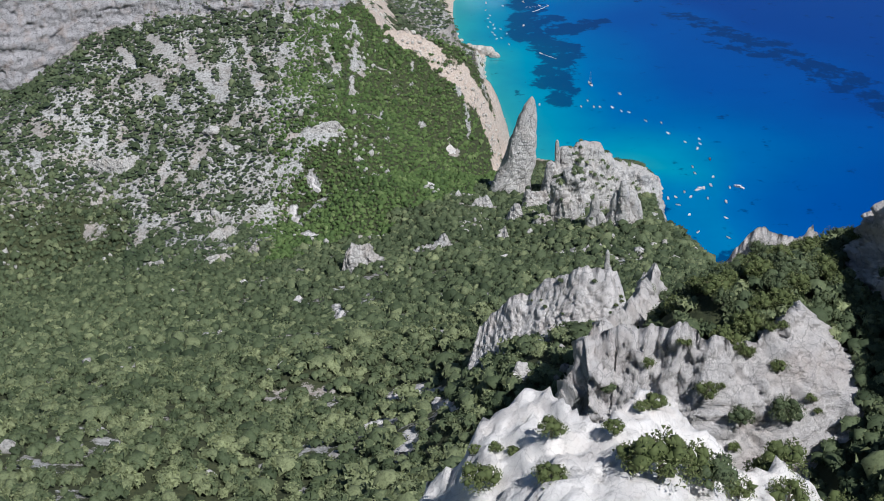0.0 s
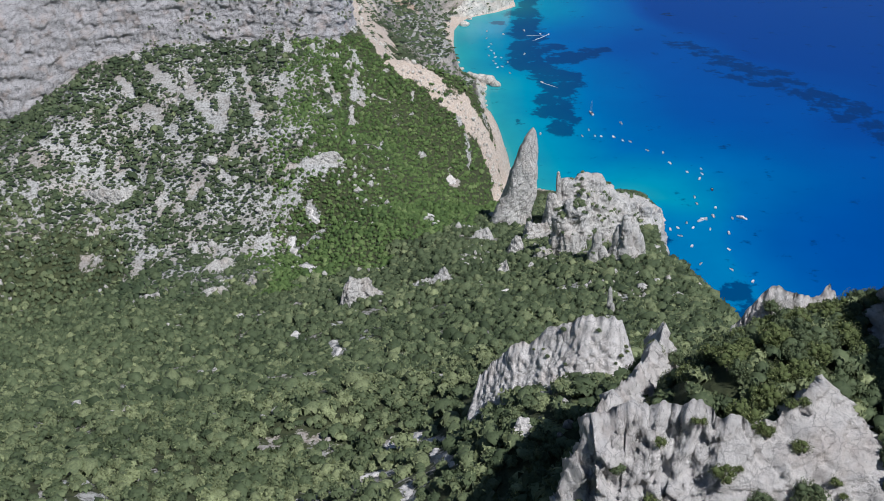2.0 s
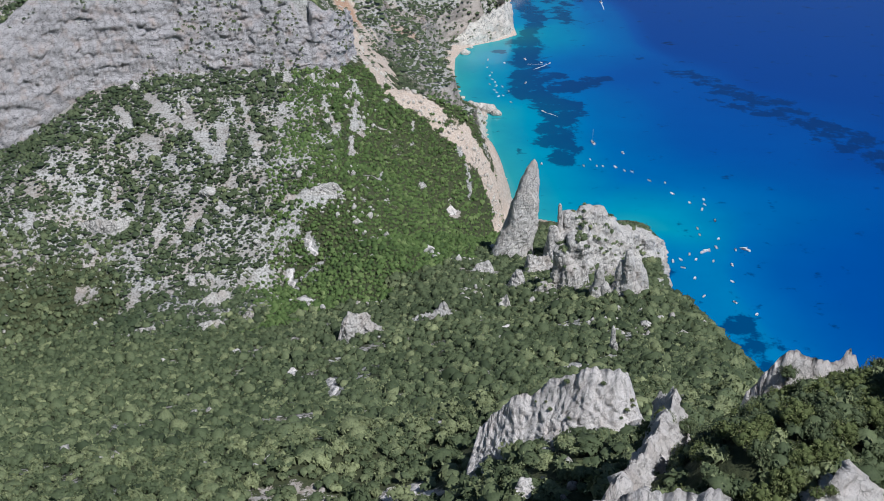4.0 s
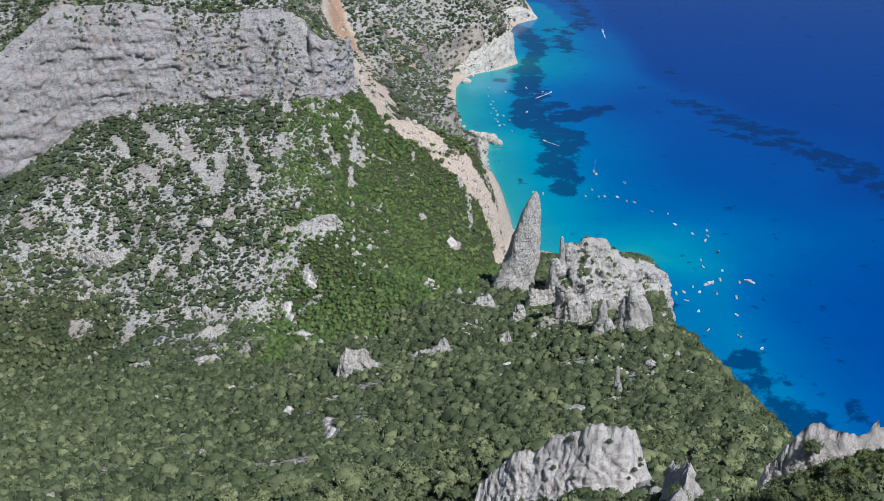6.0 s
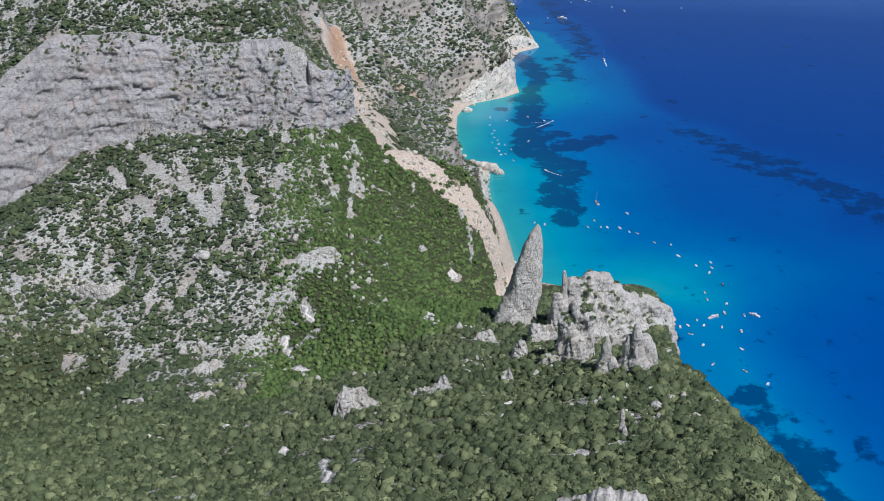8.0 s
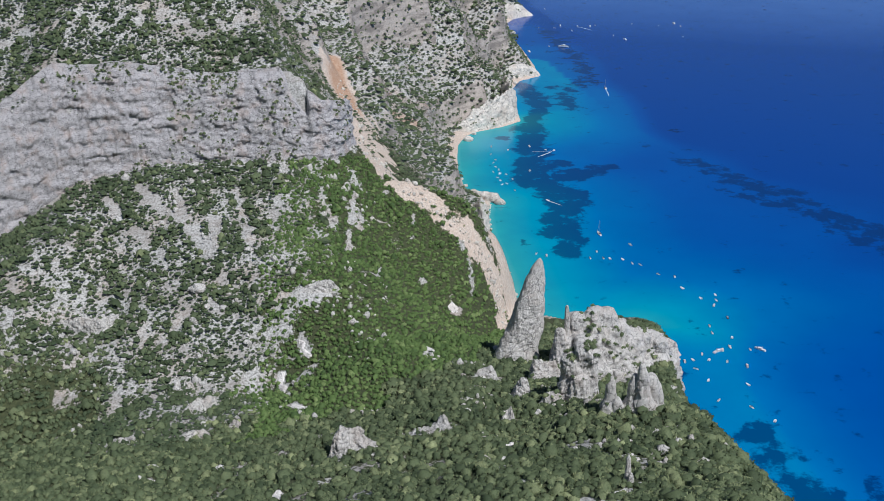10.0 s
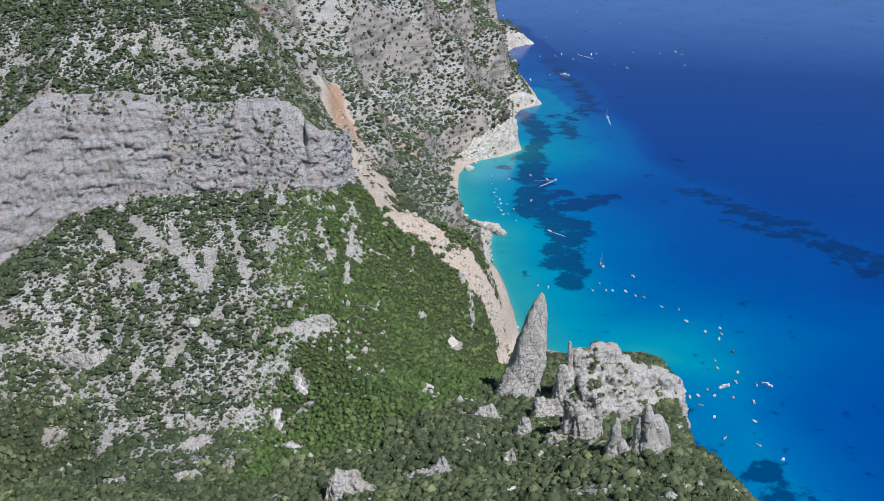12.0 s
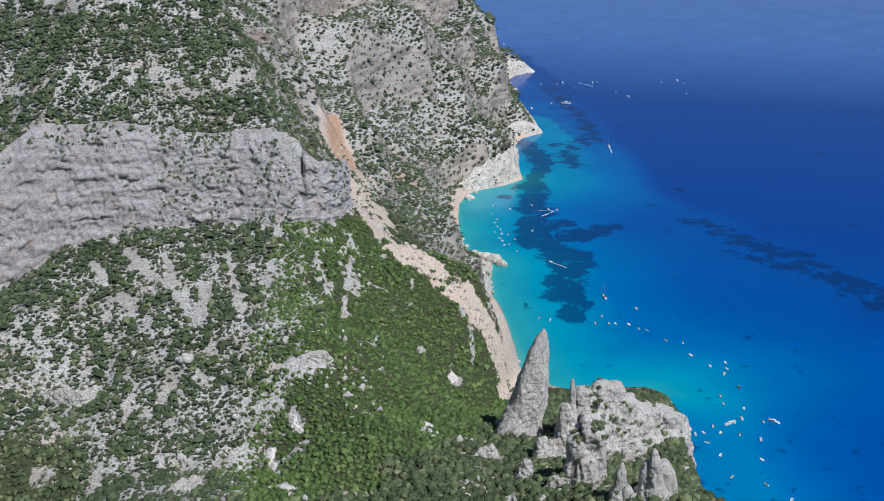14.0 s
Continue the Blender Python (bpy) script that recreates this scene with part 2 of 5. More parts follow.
def ground_material():
    """Bare limestone and grit where the ground is open, leaf litter and low scrub elsewhere."""
    m, t, b = node_material("scrub_ground")
    fine = noise_node(t, 0.55, 8, 0.7)
    mid = noise_node(t, 0.22, 8, 0.72)
    rock = mix(t, ramp(t, fine, [(0.38, grey(0)), (0.57, grey(1))]), (0.17, 0.165, 0.15), (0.54, 0.53, 0.51))
    rock = mix(t, ramp(t, noise_node(t, 0.03, 4, 0.6), [(0.52, grey(0)), (0.68, grey(0.4))]), rock, (0.42, 0.31, 0.235))
    bands = noise_node(t, 0.035, 7, 0.65, (0.35, 0.35, 2.6))
    rock = mix(t, ramp(t, bands, [(0.48, grey(0)), (0.60, grey(0.5))]), rock, (0.25, 0.22, 0.195))
    scrub = mix(t, ramp(t, fine, [(0.35, grey(0)), (0.65, grey(1))]), (0.030, 0.040, 0.016), (0.075, 0.085, 0.036))
    open_ground = attribute(t, "bare")
    k = t.nodes.new("ShaderNodeMath")
    k.operation = "ADD"
    t.links.new(open_ground, k.inputs[0])
    wob = t.nodes.new("ShaderNodeMath")
    wob.operation = "MULTIPLY_ADD"
    t.links.new(mid, wob.inputs[0])
    wob.inputs[1].default_value, wob.inputs[2].default_value = 2.2, -1.1
    t.links.new(wob.outputs[0], k.inputs[1])
    c = mix(t, ramp(t, k.outputs[0], [(0.44, grey(0)), (0.52, grey(1))]), scrub, rock)
    edge = summed(t, [(attribute(t, "sand"), 1.0), (mid, 1.6)])
    sand = mix(t, ramp(t, fine, [(0.36, grey(0)), (0.6, grey(1))]), (0.36, 0.295, 0.25), (0.68, 0.59, 0.51))
    sand = mix(t, ramp(t, mid, [(0.42, grey(0)), (0.62, grey(0.7))]), sand, (0.52, 0.40, 0.31))
    half = summed(t, [(edge, 0.5)])
    c = mix(t, ramp(t, half, [(0.60, grey(0)), (0.68, grey(1))]), c, sand)
    layers = noise_node(t, 0.05, 7, 0.66, (0.45, 0.45, 2.0))
    strata = mix(t, ramp(t, layers, [(0.42, grey(0)), (0.56, grey(1))]), (0.20, 0.175, 0.155), (0.46, 0.405, 0.36))
    strata = mix(t, ramp(t, fine, [(0.36, grey(0.55)), (0.52, grey(0.0))]), strata, (0.13, 0.12, 0.105))
    c = mix(t, ramp(t, summed(t, [(attribute(t, "cliffy"), 0.6), (mid, 0.5)]), [(0.36, grey(0)), (0.50, grey(0.9))]), c, strata)
    rust = mix(t, ramp(t, fine, [(0.36, grey(0)), (0.62, grey(1))]), (0.34, 0.17, 0.09), (0.52, 0.38, 0.28))
    c = mix(t, ramp(t, attribute(t, "rust"), [(0.2, grey(0)), (0.8, grey(1))]), c, rust)
    t.links.new(c, b.inputs["Base Color"])
    b.inputs["Roughness"].default_value = 0.95
    bump(t, b, summed(t, [(fine, 1.0), (mid, 1.0)]), 0.7, 0.9)
    return m


def foliage(name, dark, mid_tone, light):
    m, t, b = node_material(name)
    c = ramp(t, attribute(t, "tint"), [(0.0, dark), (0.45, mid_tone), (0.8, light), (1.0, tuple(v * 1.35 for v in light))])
    # dark noise flecks paint in the shaded gaps between leaves
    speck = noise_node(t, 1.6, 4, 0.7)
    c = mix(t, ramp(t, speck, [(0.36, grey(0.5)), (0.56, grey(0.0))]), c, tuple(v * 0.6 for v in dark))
    t.links.new(c, b.inputs["Base Color"])
    b.inputs["Roughness"].default_value = 0.75
    b.inputs["Specular IOR Level"].default_value = 0.25
    return m


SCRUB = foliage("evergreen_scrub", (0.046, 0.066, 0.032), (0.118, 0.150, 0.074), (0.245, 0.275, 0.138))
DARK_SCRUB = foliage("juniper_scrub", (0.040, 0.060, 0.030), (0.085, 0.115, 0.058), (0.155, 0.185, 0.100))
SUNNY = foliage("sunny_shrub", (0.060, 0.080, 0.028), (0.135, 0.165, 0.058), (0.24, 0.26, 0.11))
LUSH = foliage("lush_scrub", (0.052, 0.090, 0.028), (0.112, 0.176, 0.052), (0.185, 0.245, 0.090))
BARK = limestone("bark", (0.20, 0.17, 0.14), (0.10, 0.085, 0.07), (0.14, 0.12, 0.1), 0.4, 0.05)


def plain(name, colour, rough=0.5, metal=0.0):
    m, t, b = node_material(name)
    c = mix(t, noise_node(t, 0.9, 3), tuple(v * 0.9 for v in colour), colour)
    t.links.new(c, b.inputs["Base Color"])
    b.inputs["Roughness"].default_value, b.inputs["Metallic"].default_value = rough, metal
    return m


GELCOAT = plain("white_gelcoat", (0.86, 0.90, 0.92), 0.25)
GLASS_DARK = plain("tinted_windscreen", (0.02, 0.025, 0.03), 0.08)
CANVAS_BLUE = plain("navy_canvas", (0.03, 0.05, 0.12), 0.8)
RUBBER_GREY = plain("pale_grey_tube", (0.74, 0.77, 0.79), 0.5)
RED_PAINT = plain("red_hull", (0.45, 0.05, 0.04), 0.35)
ALLOY = plain("alloy", (0.6, 0.6, 0.62), 0.35, 0.9)
TEAK = plain("pale_deck", (0.76, 0.76, 0.74), 0.6)


def sea_material():
    """Clear water over sand, weed beds and the deep, with small ripples and painted far haze."""
    m, t, b = node_material("sea_water")
    depth, weed = attribute(t, "depth"), attribute(t, "weed")
    n1, n2 = noise_node(t, 0.035, 8, 0.66), noise_node(t, 0.009, 5, 0.6)
    # the last stop's pale blue paints distant haze and sky reflection into the water
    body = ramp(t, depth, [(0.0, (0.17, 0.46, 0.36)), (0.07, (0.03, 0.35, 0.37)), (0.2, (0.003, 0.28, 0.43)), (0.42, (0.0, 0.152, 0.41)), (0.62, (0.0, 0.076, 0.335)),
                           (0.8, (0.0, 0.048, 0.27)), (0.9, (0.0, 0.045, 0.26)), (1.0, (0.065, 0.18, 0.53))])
    body = mix(t, ramp(t, n2, [(0.35, grey(0.22)), (0.65, grey(0))]), body, (0.0, 0.045, 0.24))
    s = t.nodes.new("ShaderNodeMath")
    s.operation = "MULTIPLY_ADD"
    t.links.new(n1, s.inputs[0])
    s.inputs[1].default_value = 2.4
    t.links.new(weed, s.inputs[2])
    bed = mix(t, ramp(t, depth, [(0.0, grey(0)), (0.25, grey(1))]), (0.008, 0.10, 0.13), (0.0, 0.024, 0.115))
    body = mix(t, ramp(t, summed(t, [(s.outputs[0], 0.5)]), [(0.51, grey(0)), (0.61, grey(0.75))]), body, bed)
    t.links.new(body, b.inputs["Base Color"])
    b.inputs["Roughness"].default_value, b.inputs["IOR"].default_value = 0.16, 1.33
    b.inputs["Specular IOR Level"].default_value = 0.3
    bump(t, b, noise_node(t, 0.8, 4, 0.6), 0.12, 0.3)
    return m


GROUND = ground_material()
WATER = sea_material()

# ---- shapes ----
def sheet(name, X, Y, Z, fields=None, material=None, shade=False):
    """A mesh from a grid of places, with named fields on its points."""
    ny, nx = X.shape
    co = np.stack([X, Y, Z], -1).reshape(-1, 3)
    i = (np.arange(ny - 1)[:, None] * nx + np.arange(nx - 1)[None]).ravel()
    return raw_mesh(name, co, np.stack([i, i + 1, i + nx + 1, i + nx], 1), fields, material, shade)


def raw_mesh(name, co, faces, fields=None, material=None, shade=False):
    me = bpy.data.meshes.new(name)
    k = faces.shape[1]
    me.vertices.add(len(co)), me.loops.add(faces.size), me.polygons.add(len(faces))
    me.vertices.foreach_set("co", np.ascontiguousarray(co, np.float32).ravel())
    me.polygons.foreach_set("loop_start", np.arange(len(faces), dtype=np.int32) * k)
    me.loops.foreach_set("vertex_index", np.ascontiguousarray(faces, np.int32).ravel())
    me.update(calc_edges=True)
    if shade:
        me.polygons.foreach_set("use_smooth", np.ones(len(faces), bool))
    for key, v in (fields or {}).items():
        me.attributes.new(key, "FLOAT", "POINT").data.foreach_set("value", np.ascontiguousarray(v, np.float32).ravel())
    if material:
        me.materials.append(material)
    return me


def lattice3(i, j, k, seed):
    return lattice(i + k * 57, j - k * 131, seed + 3)


def vnoise3(p, size, seed=0):
    q = p / size
    f = np.floor(q)
    u = q - f
    u = u * u * (3 - 2 * u)
    i, j, k = f[..., 0], f[..., 1], f[..., 2]
    total = 0
    for a in (0, 1):
        for b in (0, 1):
            for c in (0, 1):
                w = np.where(a, u[..., 0], 1 - u[..., 0]) * np.where(b, u[..., 1], 1 - u[..., 1]) * np.where(c, u[..., 2], 1 - u[..., 2])
                total = total + w * lattice3(i + a, j + b, k + c, seed)
    return total * 2 - 1


def fbm3(p, size, octaves=4, seed=0, ridged=False, gain=0.55):
    total, g = 0.0, 1.0
    for o in range(octaves):
        n = vnoise3(p, size, seed + 29 * o)
        total = total + g * ((1 - 2 * np.abs(n)) if ridged else n)
        size, g = size * 0.5, g * gain
    return total


def blocky(p, size, seed=0):
    """Jointed rock: every block stands a little in or out of the next."""
    q = p / size + 0.45 * np.stack([fbm3(p, size * 1.4, 2, seed + 1), fbm3(p, size * 1.4, 2, seed + 2), fbm3(p, size * 1.4, 2, seed + 4)], -1)
    f = np.floor(q)
    return lattice3(f[..., 0], f[..., 1], f[..., 2], seed + 9) * 2 - 1


def slabs(p, size, seed=0):
    """Rock split along three sets of slanting joints, each slab standing in or out."""
    total = 0
    bend = fbm3(p, size * 2.2, 3, seed + 3) * 0.55
    for k, n in enumerate(((0.80, 0.30, 0.52), (-0.55, 0.25, 0.80), (0.62, -0.76, 0.18))):
        i = np.floor((p[..., 0] * n[0] + p[..., 1] * n[1] + p[..., 2] * n[2]) / (size * (0.7, 0.9, 0.6)[k]) + bend)
        total = total + lattice(i, i * 0 + k, seed + 7 * k) * 2 - 1
    return total / 1.7


def near_strokes(x, y, strokes, soft=1.0):
    """1 on the strokes (x, y, x, y, half-width), falling to 0 beside them."""
    out = np.zeros(np.shape(x))
    for ax, ay, bx, by, w in strokes:
        dx, dy = bx - ax, by - ay
        k = np.clip(((x - ax) * dx + (y - ay) * dy) / (dx * dx + dy * dy + 1e-6), 0, 1)
        d = np.hypot(x - ax - k * dx, y - ay - k * dy)
        out = np.maximum(out, np.clip(1.5 - d / (w * soft), 0, 1))
    return out


# Bare scree chutes, pale rock on the scrub slopes, small clearings, and the rockfall scar down to the beach
SCREE = [(-272, 914, -250, 887, 6.2), (-250, 887, -218, 865, 5.4), (-221, 868, -196, 832, 6.9), (-195, 868, -193, 823, 6.9), (-237, 905, -224, 872, 4.4), (-184,
    912, -173, 873, 3.8), (-173, 873, -161, 842, 6.4), (-297, 899, -278, 871, 5.0), (-263, 859, -252, 853, 5.4), (-195, 794, -195, 792, 4.5), (-186, 781, -175,
    770, 2.5), (-238, 834, -228, 816, 2.6), (-103, 899, -99, 891, 2.7), (-347, 778, -335, 759, 3.1)]
CLEARINGS = [(-109, 743, -101, 733, 1.7), (-122, 724, -114, 694, 1.9), (-105, 672, -97, 663, 1.8), (-62, 471, -54, 416, 1.7), (-66, 327, -63, 320, 1.2), (-63,
    361, -58, 354, 1.1), (-17, 239, -17, 231, 1.5), (-9, 235, -5, 223, 2.1), (-4, 209, 3, 177, 1.4), (-24, 204, -19, 206, 1.4), (-10, 181, -11, 168, 2.0),
    (-118, 206, -109, 201, 1.1), (-68, 170, -65, 170, 0.9), (-52, 175, -50, 171, 1.0), (-38, 161, -32, 159, 1.2), (-178, 567, -173, 559, 1.6), (-11, 746, -8,
    738, 2.8), (10, 872, 11, 869, 2.7), (-186, 545, -167, 534, 1.2), (-134, 554, -129, 551, 1.5), (52, 399, 62, 394, 2.5), (64, 400, 72, 392, 2.5), (74, 405, 82, 410, 1.6), (37, 428, 39, 423, 1.2), (36, 533, 44, 537, 1.4), (92, 466, 95, 456, 1.5), (-89, 499, -88, 490, 1.5), (-215, 626, -208, 622, 2.5)]
SCAR = [(-130, 1263, -116, 1190, 11), (-116, 1190, -102, 1147, 16), (-98, 1147, -84, 1091, 24), (-84, 1091, -72, 1035, 22), (-72, 1035, -56, 1012, 19), (-56, 1012, -36, 988, 16),
    (-41, 980, -13, 963, 12), (-13, 963, 14, 951, 12), (14, 951, 33, 946, 12), (33, 946, 46, 942, 11), (46, 942, 54, 935, 10), (54, 935, 60, 924, 9)]
# Belts of thick scrub on the benches of the northern mountain
BELTS = [(-328, 980, -234, 1004, 14), (-234, 1004, -170, 1050, 14), (-170, 1050, -132, 1121, 13), (10, 1904, 82, 1954, 40), (82, 1954, 150, 2040, 34), (-58, 1605, 0, 1612, 16), (-42, 1365, -19, 1338, 13),
    (-19, 1338, 2, 1267, 12), (2, 1267, 28, 1240, 9), (-84, 1080, -62, 1050, 5)]
WEED_NORTH = [(168, 1766, 140, 1640, 16), (136, 1620, 128, 1480, 24), (128, 1480, 116, 1400, 22), (114, 1410, 160, 1440, 20), (122, 1380, 160, 1297, 30), (165, 1380, 205, 1410, 22), (205, 1410, 232, 1425, 14), (165, 1310, 145, 1220, 24),
    (142, 1215, 144, 1175, 24), (146, 1165, 140, 1120, 15), (90, 1153, 98, 1150, 5), (140, 1880, 160, 1770, 22), (87, 1562, 92, 1560, 9)]
WEED_DEEP = [(352, 1450, 384, 1400, 22), (390, 1380, 430, 1330, 26), (372, 1330, 420, 1280, 13), (430, 1330, 480, 1230, 30), (480, 1230, 540, 1090, 34), (356, 1605, 366, 1600, 8)]
WEED_SOUTH = [(242, 751, 10, 9), (256, 742, 14, 13), (264, 698, 20, 20), (278, 672, 20, 18), (287, 654, 15, 13), (323, 675, 7, 8), (322, 693, 6, 3), (210, 851,
    6, 9), (223, 828, 3, 6), (208, 801, 6, 6)]


def stony_edge(x, y):
    """Metres inside the open, rocky side of the valley (negative outside it)."""
    yv, _ = valley(x, y)
    return np.minimum(y - yv - 10 + 82 * (1 - smooth(-160, -110, x)) * smooth(-270, -225, x) - 65 * (1 - smooth(-280, -225, x)), -132 - x)


def slope_of(x, y):
    e = 3.0
    gx = (ground(x + e, y, False) - ground(x - e, y, False)) / (2 * e)
    gy = (ground(x, y + e, False) - ground(x, y - e, False)) / (2 * e)
    return np.hypot(gx, gy)


def cover(x, y):
    """How thickly bushes grow (0 to 1), how bare the ground is between them, and the sand and rust on it."""
    d = coast_distance(x, y)
    yv, _ = valley(x, y)
    yc = cliff_line(x)
    wob, broad, fine = fbm(x, y, 9, 3, 77), fbm(x, y, 55, 3, 41), fbm(x, y, 8, 3, 47)
    clump = fbm(x, y * 0.6, 8, 3, 49)
    streak = fbm(x, y * 0.45, 9, 3, 67)
    rocky = west = smooth(-55, 45, stony_edge(x, y) + broad * 22 + fine * 14)
    rocky = np.maximum(rocky, 0.9 * smooth(1090, 1180, y + broad * 30))
    crest = near_strokes(x, y, [(95, 700, 125, 715, 26), (135, 740, 185, 805, 22), (78, 690, 112, 688, 14), (-62, 556, -42, 552, 6), (-20, 571, 5, 571, 6), (25, 682, 40, 682, 6), (48, 637, 58, 637, 5), (38, 584, 45, 584, 4), (64, 686, 84, 688, 7), (82, 426, 88, 420, 3), (-128, 777, -80, 780, 3)], 1.0)
    grow = 0.97 - 0.26 * rocky + rocky * (clump * 0.32 + broad * 0.06) + 0.12 * broad * (1 - rocky)
    z = ground(x, y, False)
    grow = grow + (0.06 + 0.42 * smooth(-130, -80, x)) * smooth(1000, 1150, y) - 0.12 * smooth(960, 1040, y) * (1 - smooth(-130, -90, x)) + 0.30 * smooth(1000, 1060, y) * fbm(x * 0.22, z * 1.6, 26, 3, 61)
    grow = grow + 0.30 * smooth(-75, -25, y - yc) * (1 - smooth(-16, -6, y - yc)) * west
    speck = smooth(0.25, 0.75, fbm(x, y, 20, 3, 53)) * smooth(0.0, 0.5, fbm(x, y, 120, 2, 57) + 0.3)
    fleck = smooth(0.52, 0.9, streak) * smooth(20, 70, y - yv) * (1 - rocky) * (y < 1000)
    bare = np.clip(0.06 + 0.5 * speck + 0.8 * fleck + rocky * (0.78 + 0.25 * wob) + 0.55 * crest, 0, 1)
    grow = grow - 0.55 * speck * (1 - 0.8 * rocky) - 0.9 * fleck
    grow = grow - 0.6 * np.clip(crest * 1.5, 0, 1)
    grow = np.maximum(grow, 0.46 * smooth(1160, 1220, y)) + 0.22 * smooth(1560, 1680, y)
    steep = smooth(1.9, 2.9, slope_of(x, y)) * smooth(1080, 1160, y)
    grow, bare = grow - 0.2 * steep, np.maximum(bare, steep)
    grow = np.maximum(grow, 0.85 * np.clip(near_strokes(x, y, BELTS) + 0.5 * fine, 0, 1) * (near_strokes(x, y, BELTS) > 0))
    face = smooth(-5, 0, y - yc) * (1 - smooth(16, 22, y - yc)) * (1 - smooth(-98, -80, x))
    grow, bare = grow - 1.2 * face, np.maximum(bare, face)
    open_rock = np.maximum(near_strokes(x, y, SCREE, 0.85), near_strokes(x, y, CLEARINGS, 2.0))
    gap = np.clip(open_rock * 1.5 + wob * 0.75 + fine * 0.25 - 0.42, 0, 1) * (open_rock > 0)
    grow, bare = grow - 1.1 * gap, np.maximum(bare, gap)
    scar = near_strokes(x, y, SCAR, 1.0)
    sand = np.clip(scar * 1.3 + wob * 0.9 - 0.1, 0, 1) * (scar > 0)
    wide = np.interp(y, [900, 935, 975, 1020, 1150, 1230, 1300, 1420, 1540, 1660, 1760, 5000], [12, 34, 38, 26, 20, 12, 9, 9, 16, 20, 10, 8])
    strip = (1 - smooth(0.6, 1.3, (d + wob * 5) / wide)) * smooth(900, 960, y)
    sand = np.maximum(sand, strip)
    grow = grow - 1.1 * sand
    rust = near_strokes(x, y, SCAR[:2], 0.8) + near_strokes(x, y, [(-95, 1300, -40, 1330, 14), (-60, 1420, 10, 1440, 12)], 1.0) * 0.6
    return np.clip(grow, 0, 1), np.clip(bare, 0, 1), sand, np.clip(rust, 0, 1)


# ---- ground: one sheet from the near mountain to the far coast ----
xs = np.concatenate([np.arange(-1500, -460, 14), np.arange(-460, 300, 3.9), np.arange(300, 900, 30)])
ys = np.concatenate([np.arange(-400, -60, 14), np.arange(-60, 1180, 3.9), np.arange(1180, 2400, 8), np.arange(2400, 5200, 22)])
GX, GY = np.meshgrid(xs, ys)
GZ = ground(GX, GY)
grow, bare, sand, rust = cover(GX, GY)
cliffy = smooth(0.75, 1.7, slope_of(GX, GY)) * smooth(1060, 1160, GY) * (1 - np.clip(sand * 2, 0, 1)) * smooth(14, 45, coast_distance(GX, GY))
land = tagged(new("ground", sheet("ground", GX, GY, GZ, {"bare": bare, "sand": sand, "rust": rust, "cliffy": cliffy}, GROUND, True)),
              "limestone mountainside with dry grit and leaf litter", "ground", kind="structure")

# ---- sea ----
def sea_fields(x, y):
    d = -coast_distance(x, y)
    d_near = d * (1 + 1.1 * (1 - smooth(820, 1000, y)))
    depth = np.interp(d_near, [0, 8, 40, 90, 150, 230, 420, 800], [0, 0.03, 0.12, 0.25, 0.43, 0.56, 0.66, 0.70])
    # the shelf edge, where the bottom drops into the deep
    edge = y - np.interp(x, [-100, 200, 300, 350, 430, 520, 700, 1200], [2600, 2500, 2000, 1480, 1280, 1150, 960, 600])
    depth = np.maximum(depth + 0.05 * smooth(600, 1500, y), 0.50 + 0.34 * smooth(-420, 330, edge + fbm(x, y, 160, 4, 6) * 130) - 0.5 * (edge < -420))
    # northward, depth climbs to the haze tint painted on far water
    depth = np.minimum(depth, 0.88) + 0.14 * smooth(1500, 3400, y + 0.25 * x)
    depth = np.maximum(depth, 0.36 * (1 - smooth(880, 990, y)) * smooth(-4, 5, d))
    depth = np.maximum(depth, 0.30 * smooth(1640, 1730, y))
    weed = np.zeros(np.shape(x))
    for wx, wy, rx, ry in WEED_SOUTH:
        weed = np.maximum(weed, 1.0 - 0.5 * np.hypot((x - wx) / rx, (y - wy) / ry))
    weed = np.maximum(weed, np.maximum(near_strokes(x, y, WEED_NORTH), 0.72 * near_strokes(x, y, WEED_DEEP)))
    south = 1.0 - np.abs(d - 46 - 10 * fbm(x, y, 40, 2, 15)) / 26.0
    weed = np.maximum(weed, south * smooth(420, 560, y) * (1 - smooth(740, 830, y)))
    weed = np.maximum(weed, (0.75 - np.abs(d - 90) / 60) * smooth(1650, 1750, y) * (1 - smooth(2300, 2500, y)))
    return depth, 0.66 * np.clip(weed, 0, 1) - 0.45


SX, SY = np.meshgrid(np.concatenate([np.arange(-60, 640, 9), np.arange(640, 6400, 90)]), np.concatenate([np.arange(-900, 500, 60), np.arange(500, 2600, 9), np.arange(2600, 6400, 60)]))
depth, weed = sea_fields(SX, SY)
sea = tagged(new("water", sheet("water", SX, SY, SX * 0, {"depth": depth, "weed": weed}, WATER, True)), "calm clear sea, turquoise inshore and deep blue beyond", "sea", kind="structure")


# ---- crags, the cliff and the pinnacle ----
def resample(points, step):
    p = np.array(points, float)
    s = np.concatenate([[0], np.cumsum(np.linalg.norm(np.diff(p[:, :3], axis=0), axis=1))])
    q = np.linspace(0, s[-1], max(6, int(s[-1] / step)))
    return np.stack([np.interp(q, s, p[:, c]) for c in range(p.shape[1])], 1)


